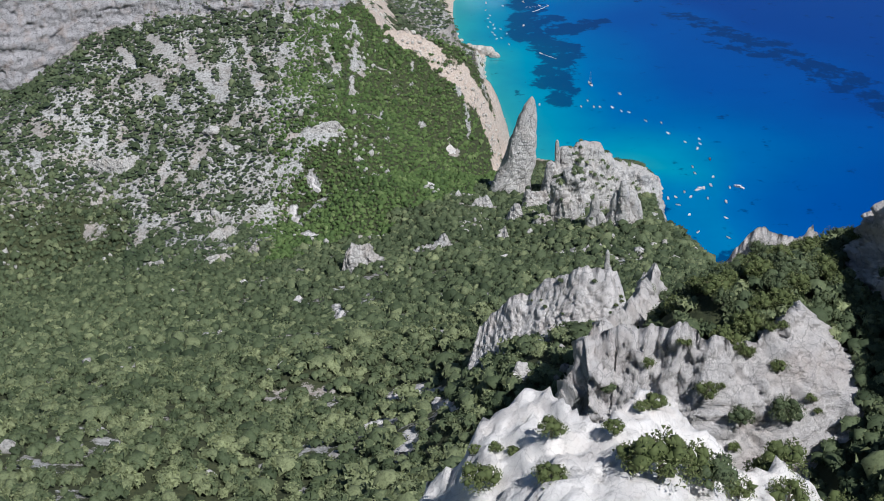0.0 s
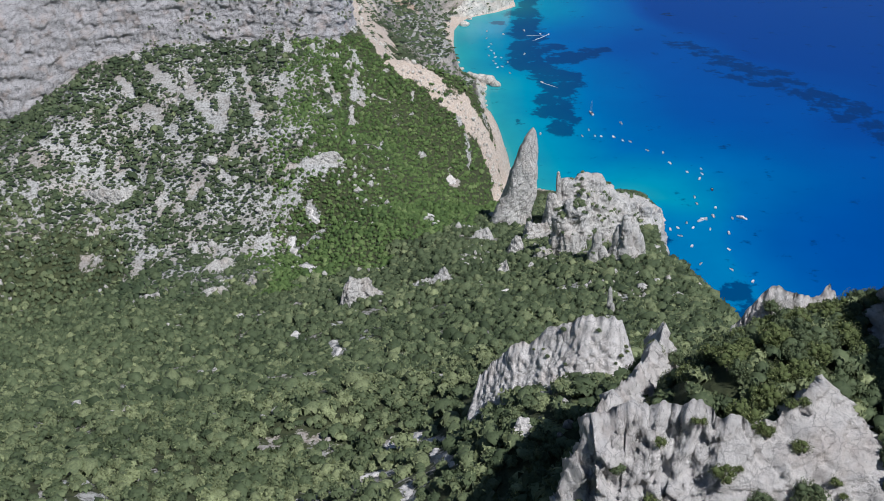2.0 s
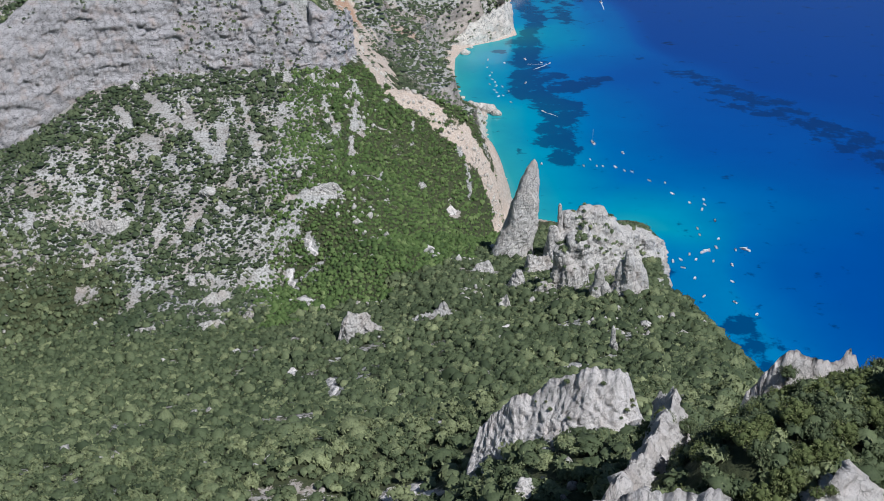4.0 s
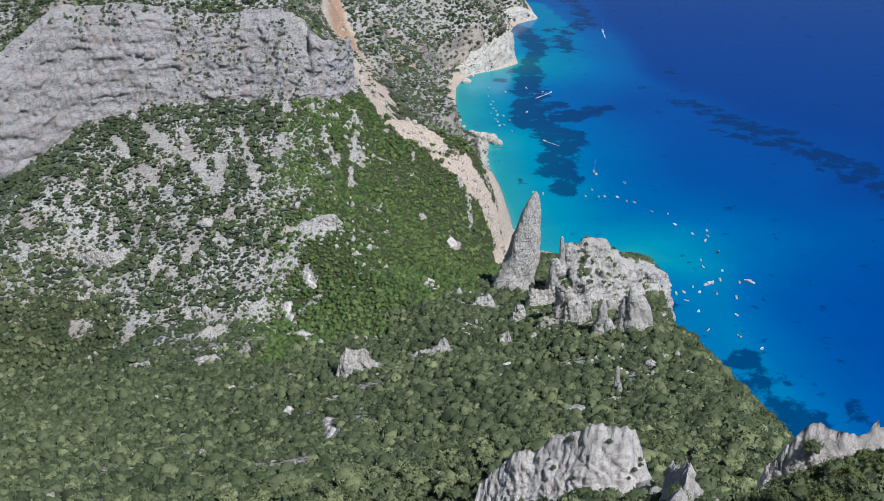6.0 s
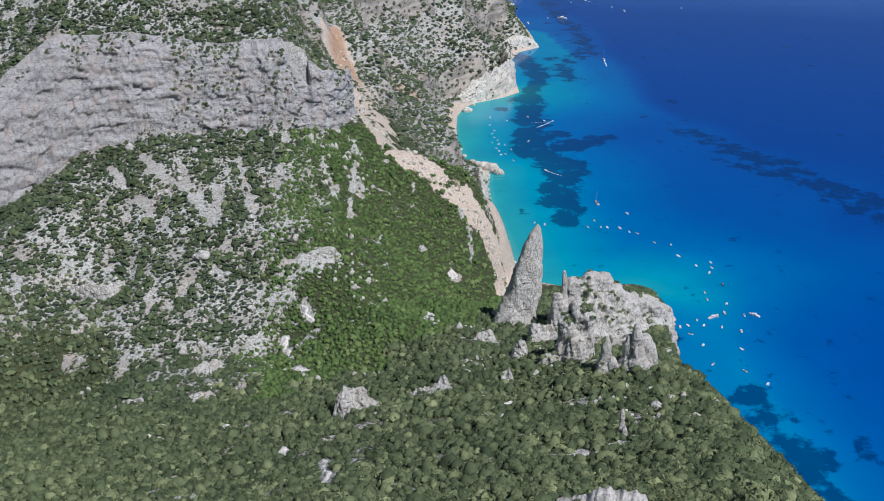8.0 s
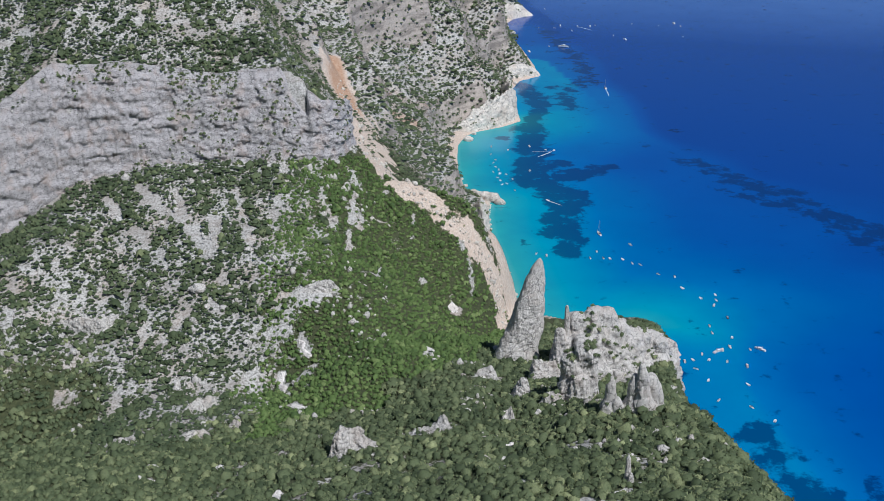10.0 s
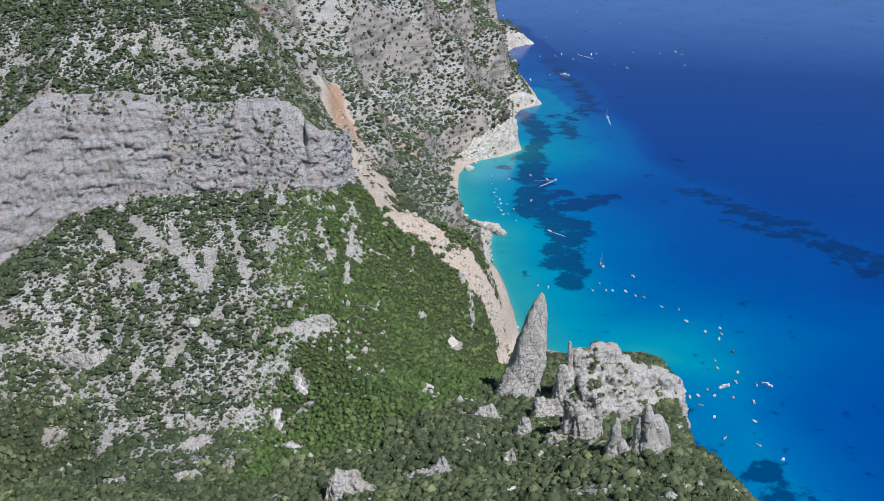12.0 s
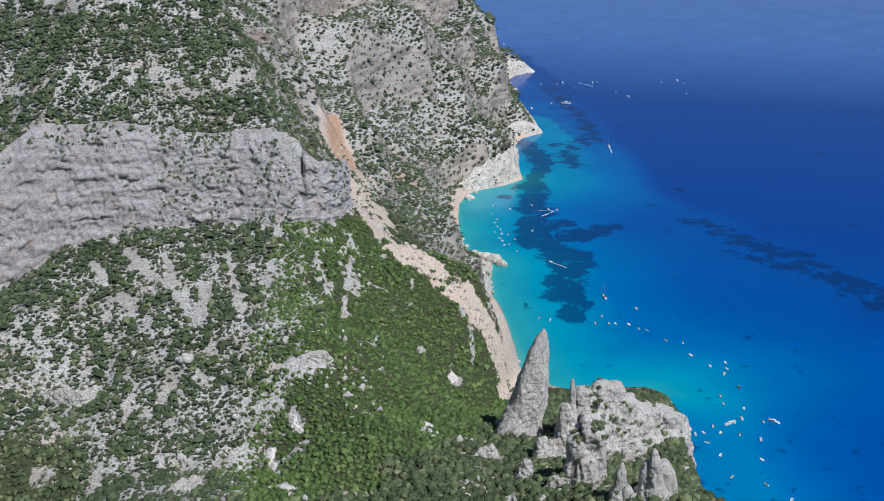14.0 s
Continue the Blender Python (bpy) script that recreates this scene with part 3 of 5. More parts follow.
def crag(name, crest, left, right, material, label, step=1.0, rows=15, seed=0, craggy=1.0, power=1.1, sink=3.0):
    """A rib of rock along its crest line: left and right are the breadths of its two flanks."""
    p = resample(crest, step)
    n = len(p)
    t = np.gradient(p[:, :2], axis=0)
    t /= np.linalg.norm(t, axis=1)[:, None] + 1e-9
    side = np.stack([t[:, 1], -t[:, 0]], 1)
    u = np.linspace(-1, 1, rows * 4 + 1)
    v = np.sign(u) * np.abs(u) ** 0.72
    end = np.clip(np.minimum(np.arange(n), np.arange(n)[::-1]) / max(2.0, 0.12 * n), 0, 1) ** 0.5
    wide = np.where(v[None] < 0, left, right) * (0.35 + 0.65 * end[:, None])
    off = v[None] * wide
    X, Y = p[:, :1] + side[:, :1] * off, p[:, 1:2] + side[:, 1:] * off
    foot = ground(X, Y, False) - sink
    top = np.maximum(p[:, 2:3] * end[:, None] + (1 - end[:, None]) * (foot.mean(1)[:, None] + sink), foot)
    top = top + (top - foot) * 0.09 * fbm(np.arange(n)[:, None] * step, 0 * top[:, :1], 4.0 * max(1.0, 0.08 * (left + right)), 4, seed + 31)
    p_left, p_right = power if isinstance(power, tuple) else (power, power)
    Z = foot + (top - foot) * (1 - np.abs(v[None]) ** np.where(v[None] < 0, p_left, p_right))
    pts = np.stack([X, Y, Z], -1)
    high = np.maximum(top - foot, 1.0)
    size = max(2.0, 0.45 * (left + right) * 0.5)
    out = np.stack([side[:, :1] * np.sign(v)[None] * np.ones((n, 1)), side[:, 1:] * np.sign(v)[None] * np.ones((n, 1)), 0.45 * np.ones((n, len(v)))], -1)
    amp = 0.34 * size * craggy * np.clip(1.1 - np.abs(v[None]) ** 6, 0.1, 1) * np.clip(high / 6, 0.3, 1.2)
    squash = np.array([1, 1, 0.8])
    # gullies run from the crest down each flank, cut by slanting joints
    along = np.arange(n)[:, None] * step + fbm3(pts, size * 1.6, 3, seed + 21) * size * 0.5 + 40 * (v[None] < 0)
    down = np.abs(off) * 0.28
    gully = fbm(along, down, size * 0.9, 4, seed + 23, True)
    d = fbm3(pts * squash, size * 2.2, 5, seed + 5, False, 0.6) * 0.85 + gully * 0.10 + slabs(pts, size * 1.3, seed) * 0.18 + blocky(pts, size * 0.62, seed + 51) * 0.26 + blocky(pts, size * 0.27, seed + 53) * 0.16 + slabs(pts, size * 0.30, seed + 2) * 0.30 + fbm3(pts, size * 0.34, 5, seed + 11, False, 0.72) * 0.34
    pts = pts + out * (amp * d + (0.30 * fbm3(pts, 1.7, 4, seed + 41, True, 0.7) if step < 0.8 else 0))[..., None]
    me = sheet(name, pts[..., 0], pts[..., 1], pts[..., 2], None, material, False)
    return tagged(new(name, me), label, "rock outcrop")


def tapered(name, rings, material, label, seed=0, sides=56, category="rock pinnacle", rough=0.13):
    """A tower of rock through rings (x, y, z, half-breadth, half-depth)."""
    p = resample(rings, 1.3)
    a = np.linspace(0, 2 * math.pi, sides + 1)
    cx = np.sign(np.cos(a)) * np.abs(np.cos(a)) ** 0.7
    sy = np.sign(np.sin(a)) * np.abs(np.sin(a)) ** 0.7
    X, Y = p[:, :1] + p[:, 3:4] * cx[None], p[:, 1:2] + p[:, 4:5] * sy[None]
    Z = p[:, 2:3] + 0 * X
    pts = np.stack([X, Y, Z], -1)
    out = np.stack([np.cos(a)[None] + 0 * X, np.sin(a)[None] + 0 * X, 0 * X], -1)
    sq = np.array([1, 1, 0.4])
    d = fbm3(pts * sq, 11, 5, seed, True, 0.6) * 0.6 + fbm3(pts * np.array([0.4, 0.4, 1.0]), 9, 4, seed + 7) * 0.45 + fbm3(pts, 2.4, 3, seed + 3, True) * 0.3 + slabs(pts * sq, 8, seed) * 0.7 + slabs(pts, 3.2, seed + 5) * 0.45
    ledge = 0.5 * np.sin(Z * 0.42 + fbm3(pts, 30, 2, seed + 1) * 2.5)
    pts = pts + out * (p[:, 3:4] * rough * (d + 0.35 * ledge))[..., None]
    pts[:, -1] = pts[:, 0]
    co, n, m = pts[:, :-1].reshape(-1, 3), len(p), sides
    i = np.arange(n - 1)[:, None] * m + np.arange(m)[None]
    j = np.arange(n - 1)[:, None] * m + (np.arange(m)[None] + 1) % m
    faces = np.stack([i, j, j + m, i + m], -1).reshape(-1, 4)
    cap = np.array([[(n - 1) * m + k, (n - 1) * m + (k + 1) % m, len(co), len(co)] for k in range(m)])
    co = np.concatenate([co, [pts[-1].mean(0) + np.array([0, 0, 0.8])]])
    bm = bmesh.new()
    vs = [bm.verts.new(c) for c in co]
    for q in faces:
        bm.faces.new([vs[k] for k in q])
    for q in cap:
        bm.faces.new([vs[k] for k in q[:3]])
    me = bpy.data.meshes.new(name)
    bm.to_mesh(me), bm.free()
    me.materials.append(material)
    return tagged(new(name, me), label, category)


# The tall grey cliff over the scrub slope
def south_cliff():
    way = [(x, float(cliff_line(x))) for x in range(-520, -103, 8)] + [(-98, 988), (-95, 1003), (-94, 1025)]
    p = resample([(x, y, 0) for x, y in way], 1.15)
    t = np.gradient(p[:, :2], axis=0)
    for _ in range(12):
        t[1:-1] = (t[:-2] + t[1:-1] + t[2:]) / 3
    t /= np.linalg.norm(t, axis=1)[:, None]
    nx, ny = t[:, 1][None], -t[:, 0][None]
    v = np.arange(0, 1.001, 0.0125)[:, None]
    X, Y = p[:, 0][None] + 0 * v, p[:, 1][None] + 0 * v
    base = ground(X + nx * 7, Y + ny * 7, False) - 5
    top = ground(X - nx * 34, Y - ny * 34, False) + 1.5
    top = top + fbm(X, Y, 26, 3, 17) * 3.0
    H = np.maximum(top - base, 4)
    Z = base + H * v
    pts = np.stack([X, Y, Z], -1)
    beds = fbm3(pts * np.array([0.16, 0.16, 1.0]), 9, 4, 3) * 1.1
    steps = np.sin(Z * 0.36 + fbm3(pts, 45, 2, 12) * 3.0) * 0.45
    flutes = fbm3(pts * np.array([1, 1, 0.30]), 26, 5, 8, True) * 1.5
    broken = blocky(pts * np.array([0.55, 0.55, 1]), 7, 6) * 1.3 + blocky(pts * np.array([1, 1, 0.7]), 3.6, 16) * 0.9 + fbm3(pts, 2.6, 2, 19) * 0.7
    inset = 20 - 12 * smooth(-128, -106, X)
    out = 4 + fbm(X, Y, 60, 3, 91) * 4.0 - inset * v - 0.3 * inset * smooth(0.82, 1.0, v) + (beds + steps + flutes + broken) * smooth(0, 0.06, v) * (1 - 0.6 * smooth(0.93, 1.0, v))
    X, Y = X + nx * out, Y + ny * out
    return tagged(new("cliff", sheet("cliff", X, Y, Z, None, CLIFF, False)), "tall grey limestone cliff with ledges and rusty stains", "cliff", kind="structure")


south_cliff()

PIN = [(56, 748, 62, 21, 17), (57, 748, 72, 18.5, 16), (59, 749, 84, 15.5, 14), (64.5, 750, 97, 14.0, 12), (66.5, 750, 112, 12.6, 10.5), (68.8, 750, 125, 10.0, 8.5), (70.8, 750, 139, 7.6, 6),
       (72.2, 750, 149, 5.0, 4), (73, 750, 154, 2.6, 2.2), (73.3, 750, 156.5, 0.8, 0.8)]
PIN = [(x, y, z, a * 0.9, b * 0.9) for x, y, z, a, b in PIN]
tapered("rock_pinnacle", PIN, ROCK, "tall tapering grey limestone pinnacle above the beach", 4, 72, "rock pinnacle", 0.085)

CRAGS = [
    ("scarp", [(12, 79, 368), (19, 83, 386), (24, 83, 389), (31, 81, 391), (37, 78, 392), (43, 80, 388), (48, 83, 390), (51, 86, 392), (54, 89, 388)], 4, 20, ROCK_NEAR, 0.35, 40, 0.85),
    ("rib", [(13, 76, 362), (20, 85, 385), (26, 97, 381), (31, 109, 377), (37, 123, 370), (40, 131, 370), (41, 145, 361), (44, 160, 348)], 6, 6, ROCK_NEAR, 0.4, 22, 0.8),
    ("rib", [(6, 222, 282), (10, 220, 294), (13, 219, 299), (18, 217, 305), (24, 214, 312), (31, 211, 317), (39, 206, 323), (45, 204, 325), (53, 204, 316)], 5, 14, ROCK_NEAR, 0.45, 26, 0.42),
    ("tooth", [(14, 172, 304), (17, 170, 319), (20, 170, 318), (23, 172, 306)], 4, 5, ROCK_NEAR, 0.4, 16, 1.0),
    ("crag", [(51, 133, 364), (56, 131, 375), (60, 130, 378), (64, 130, 377), (69, 131, 378), (73, 134, 370)], 2.5, 4, ROCK_NEAR, 0.4, 20, 0.8),
    ("wall", [(78, 40, 426), (75, 60, 421), (72, 80, 413), (70, 98, 402), (70, 112, 390), (72, 122, 379)], 5, 18, ROCK_NEAR, 0.6, 24, 1.1),
]
CRAGS_FAR = [
    ("crag", [(80, 727, 92), (88, 726, 108), (97, 726, 112), (106, 726, 118), (116, 726, 119), (125, 727, 117), (133, 730, 108), (140, 734, 94)], 14, 22, ROCK, 1.1, 17, 1.2),
    ("crag", [(126, 727, 104), (131, 735, 112), (146, 751, 98), (162, 767, 85), (173, 784, 75), (182, 801, 62), (190, 818, 40)], 20, 22, ROCK, 1.2, 18, 1.1),
    ("outcrop", [(62, 690, 88), (66, 690, 105), (73, 690, 101), (81, 691, 104), (85, 693, 92)], 9, 11, ROCK, 0.9, 13, 1.2),
    ("outcrop", [(20, 684, 84), (26, 685, 99), (36, 685, 102), (43, 686, 84)], 8, 11, ROCK, 0.8, 13, 1.2),
    ("outcrop", [(45, 640, 96), (50, 640, 113), (53, 640, 118), (57, 640, 117), (62, 641, 98)], 7, 11, ROCK, 0.7, 13, 1.2),
    ("outcrop", [(34, 589, 110), (39, 587, 125), (43, 587, 128), (48, 586, 112)], 5, 9, ROCK, 0.6, 12, 1.2),
    ("outcrop", [(-24, 575, 108), (-17, 574, 119), (-9, 574, 121), (-3, 574, 124), (2, 574, 129), (9, 575, 114)], 9, 12, ROCK, 0.7, 14, 1.2),
    ("outcrop", [(-67, 560, 116), (-60, 559, 132), (-53, 559, 129), (-47, 558, 131), (-42, 553, 122), (-38, 545, 112)], 9, 13, ROCK, 0.7, 14, 1.2),
    ("ledge", [(-306, 778, 86), (-298, 775, 93), (-284, 771, 95), (-270, 768, 95), (-264, 775, 96), (-260, 783, 93)], 8, 4, ROCK, 0.9, 12, 1.0),
    ("ledge", [(-184, 663, 74), (-176, 667, 82), (-168, 673, 83), (-160, 680, 78)], 8, 4, ROCK, 0.8, 12, 1.0),
    ("outcrop", [(-147, 652, 74), (-142, 642, 84), (-137, 634, 85), (-132, 630, 78)], 7, 8, ROCK, 0.8, 12, 1.1),
    ("outcrop", [(-222, 628, 72), (-215, 624, 80), (-206, 624, 81), (-200, 626, 74)], 6, 7, ROCK, 0.8, 12, 1.1),
    ("outcrop", [(-180, 630, 76), (-170, 626, 84), (-160, 628, 84), (-154, 631, 77)], 5, 6, ROCK, 0.8, 12, 1.1),
    ("ledge", [(-128, 778, 104), (-114, 781, 115), (-99, 784, 121), (-88, 785, 122), (-80, 788, 110)], 9, 5, ROCK, 0.9, 12, 1.1),
]
LABELS = {"scarp": "bright grey limestone scarp with pockets of shrubs", "rib": "steep jagged limestone rib rising from the scrub", "tooth": "pointed tooth of weathered limestone",
          "crag": "rough grey limestone crag above the sea", "wall": "dark shaded limestone wall", "outcrop": "pale limestone outcrop in the scrub",
          "ledge": "limestone ledge with a rusty overhang"}
for number, (kind, crest, lw, rw, mat, step, rows, craggy) in enumerate(CRAGS + CRAGS_FAR):
    crag("rock_" + kind, crest, lw, rw, mat, LABELS[kind], step, rows, 40 + number * 7, craggy, 0.85 if number < len(CRAGS) else 1.1)


def summit_top(x, y):
    """The white summit: a gently domed crown, cut off to the west and the north."""
    zc = np.interp(x, [-3, -0.2, 2.4, 4, 5.8, 7.2, 9.3, 12.2, 16.8, 22, 32, 42], [438.5, 442.3, 443.6, 444.2, 444.7, 444.0, 442.2, 440.6, 438.0, 435.0, 427, 416])
    edge = -5 + 1.2 * np.sin(x * 0.9) + fbm(x, x * 0, 2.6, 3, 63) * 0.9
    west = -2.6 + fbm(y, y * 0, 3.0, 3, 65) * 0.6
    z = zc + 0.10 * np.clip(edge - y, 0, 60) - 0.004 * np.clip(-18 - y, 0, 60) ** 2
    # it falls away on every side, steepest to the west
    back = np.hypot(np.clip(x - 18, 0, 60), np.clip(-24 - y, 0, 60) * 1.3) - 8 + fbm(x, y, 6, 3, 69) * 1.6
    return z - 2.3 * np.clip(y - edge, 0, 40) - 2.6 * np.clip(west - x, 0, 20) - 2.4 * np.clip(back, 0, 40)


def summit():
    X, Y = np.meshgrid(np.arange(-12, 42, 0.28), np.arange(-46, 9, 0.28))
    Z = summit_top(X, Y)
    pts = np.stack([X, Y, Z], -1)
    crumble = fbm3(pts, 3.4, 3, 71) * 0.35 + fbm3(pts, 1.3, 3, 73, True, 0.8) * 0.26 + blocky(pts, 1.5, 75) * 0.24 + blocky(pts, 0.7, 77) * 0.15
    side = np.stack([vnoise3(pts, 1.1, 81), vnoise3(pts, 1.1, 83)], -1) * 0.22
    return tagged(new("rock_summit", sheet("rock_summit", X + side[..., 0], Y + side[..., 1], Z + crumble, None, ROCK_WHITE, False)), "sunlit white limestone summit with low cushions of shrub", "rock outcrop")


summit()

FRONT = [(84, 614, 151, 6.5, 7, 0.8), (91, 612, 158, 6.5, 7, 0.75), (88, 606, 140, 6, 5, 0.7), (96, 546, 173, 4.5, 5, 0.22), (101, 542, 162, 4, 4, 0.3), (109, 542, 177, 4.5, 5, 0.3), (114, 540, 185, 5, 6, 0.28),
         (119, 546, 175, 4.5, 6, 0.5), (124, 552, 166, 4, 6, 0.6), (117, 536, 160, 4, 4, 0.5), (71, 607, 126, 6.5, 4, 0.8), (102, 503, 168, 1.8, 1.8, 0.5), (85, 424, 203, 1.5, 1.6, 0.5), (86, 420, 196, 1.7, 1.6, 0.6)]
# x, y, top, half-breadth, half-depth, how much of its foot's breadth its head keeps
TOWERS = [(95, 726, 129, 3.2, 4, 0.4), (103, 729, 121, 7.5, 8, 0.7), (112, 731, 124, 8, 9, 0.75), (122, 734, 123, 7.5, 9, 0.7), (132, 740, 110, 8.5, 10, 0.8), (145, 747, 99, 9, 11, 0.85),
          (157, 756, 92, 9, 10, 0.85), (167, 763, 86, 8, 9, 0.9), (174, 762, 72, 6, 8, 0.8), (88, 722, 112, 5, 6, 0.6), (106, 716, 110, 7, 7, 0.8), (182, 790, 64, 8, 9, 0.8)] + FRONT
for number, (tx, ty, tz, r, deep, head) in enumerate(TOWERS):
    low = float(ground(np.array([float(tx)]), np.array([float(ty)]), False)[0]) - 6
    vary = random.Random(number * 7 + 1)
    tall = tz - low
    lean = vary.uniform(-0.06, 0.06) * tall
    steps = ((0.0, 1.25), (0.2, 1.12), (0.5, 0.5 + 0.5 * head), (0.8, 0.25 + 0.75 * head), (0.93, head), (0.975, head * 0.85), (1.0, head * 0.5))
    tapered("rock_tower", [(tx + lean * u, ty, low + tall * u, r * k, deep * k) for u, k in steps], ROCK, "weathered block of grey limestone in the crag by the pinnacle", 300 + number * 13, 40,
            "rock outcrop", 0.30)

# bare white ledges in the clearings
for number, (ax, ay, bx, by, w) in enumerate(CLEARINGS):
    long = math.hypot(bx - ax, by - ay)
    ux, uy = ((bx - ax) / long, (by - ay) / long)
    reach = max(1.5, 3.5 - 0.5 * long)
    count = max(4, int(long / 5))
    crest = []
    for k in range(count + 1):
        u = k / count
        x, y = ax - ux * reach + (bx - ax + 2 * ux * reach) * u + 1.6 * math.sin(k * 2.1 + number), ay - uy * reach + (by - ay + 2 * uy * reach) * u
        crest.append((x, y, float(ground(np.array([x]), np.array([y]))[0]) + 0.7 + 0.5 * math.sin(k * 1.7 + number * 2)))
    crag("rock_outcrop", crest, w * 1.5, w * 1.7, ROCK_NEAR, "low ledge of bare white limestone between the bushes", 0.5, 9, 900 + number * 5, 0.7, 1.6, 1.2)

# pale sea cliffs and points along the shore
crag("sea_cliff", [(44, 1140, 6), (48, 1165, 20), (46, 1200, 26), (46, 1240, 24), (50, 1272, 10)], 12, 11, SHORE_ROCK, "pale wave-washed limestone cliff at the water", 2.0, 9, 211, 0.8)
crag("sea_cliff", [(20, 1585, 16), (45, 1608, 30), (75, 1628, 40), (100, 1655, 48), (108, 1690, 50), (107, 1740, 46), (106, 1800, 36), (108, 1850, 28)], 14, 15, SHORE_ROCK, "white limestone headland above the turquoise cove", 2.5, 12, 223, 1.2)
crag("sea_cliff", [(112, 1915, 24), (140, 1938, 26), (160, 1952, 18), (180, 1957, 4)], 14, 12, SHORE_ROCK, "pale rocky point running into the sea", 4.0, 8, 229, 0.9)
crag("sea_cliff", [(140, 2485, 40), (170, 2520, 30), (195, 2540, 14), (213, 2546, 3)], 20, 14, SHORE_ROCK, "far pale limestone headland", 6.0, 7, 233, 0.9)


# cliff bands across the northern mountain
for number, (way, rise) in enumerate(((((-110, 1350), (-70, 1400), (-42, 1460), (-32, 1530)), 13), 
                                      (((-40, 2000), (20, 2080), (50, 2180)), 18), (((-230, 1250), (-190, 1270), (-150, 1290)), 12), (((-260, 1500), (-220, 1600), (-190, 1720)), 18), (((-330, 1180), (-290, 1200), (-240, 1190)), 9))):
    crest = [(x, y, float(ground(np.array([float(x)]), np.array([float(y)]))[0]) + 0.6 * rise) for x, y in way]
    crag("rock_band", crest, 16, 22, BAND_ROCK, "grey and rust limestone cliff band on the far mountain", 2.2, 14, 700 + number * 5, 1.4)


def ico(sub):
    bm = bmesh.new()
    bmesh.ops.create_icosphere(bm, subdivisions=sub, radius=1.0)
    v = np.array([p.co[:] for p in bm.verts])
    f = np.array([[p.index for p in q.verts] for q in bm.faces])
    bm.free()
    return v, f


def boulder(x, y, r, seed, material, label, sit=0.35, group="boulders at the shore"):
    V, F = ico(4)
    n = fbm3(V * 1.0 + seed * 3.7, 0.9, 4, seed) * 0.20 + blocky(V + seed * 3.7, 0.55, seed) * 0.08
    V = V * (1 + n[:, None]) * np.array([1.15, 1, 0.85]) * r
    g = max(0.0, float(ground(np.array([float(x)]), np.array([float(y)]), False)[0]))
    me = raw_mesh("boulder", V + np.array([x, y, g + sit * r]), F, None, material)
    return tagged(new("boulder", me), label, "boulder", group)


for number, (bx, by, r) in enumerate(((63, 1291, 8.5), (54, 1302, 7.0), (72, 1280, 6.0), (46, 1312, 4.5), (40, 1322, 3.5), (38, 1548, 6.0), (47, 1580, 3.2), (79, 990, 2.6), (76, 1012, 2.0), (72, 1035, 2.4), (69, 1060, 1.8),
                                      (67, 1090, 2.0), (84, 962, 3.0), (63, 1120, 1.8), (30, 1345, 2.6), (25, 1372, 2.2), (150, 2330, 5.0), (140, 2390, 5.0), (128, 1885, 3.5))):
    boulder(bx, by, r, 500 + number * 3, SHORE_ROCK, "pale rounded limestone boulder at the water's edge")


for number, (bx, by, r) in enumerate(((-196, 791, 5.0), (-186, 773, 2.6), (-232, 818, 2.4), (-150, 742, 2.2), (-284, 742, 2.6), (-120, 800, 2.0))):
    boulder(bx, by, r, 560 + number * 3, ROCK, "big pale limestone boulder lying on the scrub slope", 0.35, "boulders on the slope")


def shingle():
    """Loose stones and fallen blocks on the beach and down the rockfall."""
    rng = np.random.default_rng(9)
    V, F = ico(1)
    co, tri = [], []
    for k in range(900):
        if k < 420:
            y = rng.uniform(950, 1300)
            x = float(np.interp(y, [945, 970, 996, 1041, 1111, 1181, 1242, 1288], [98, 84, 77, 71, 64, 56, 56, 60])) - abs(rng.normal(0, 9)) + 2
        else:
            s = SCAR[int(rng.integers(1, len(SCAR)))]
            u = rng.uniform(0, 1)
            x, y = s[0] + (s[2] - s[0]) * u + rng.normal(0, s[4] * 0.5), s[1] + (s[3] - s[1]) * u + rng.normal(0, s[4] * 0.5)
        r = rng.gamma(2.0, 0.35) + 0.25
        z = max(0.0, float(ground(np.array([x]), np.array([y]))[0]))
        p = V * r * (1 + 0.25 * rng.standard_normal(len(V)).clip(-1.3, 1.3)[:, None]) + np.array([x, y, z + 0.2 * r])
        co.append(p), tri.append(F + k * len(V))
    tagged(new("beach_stones", raw_mesh("beach_stones", np.concatenate(co), np.concatenate(tri), None, SHORE_ROCK)), "loose pale stones on the beach and the rockfall", "stones", kind="stuff")


shingle()


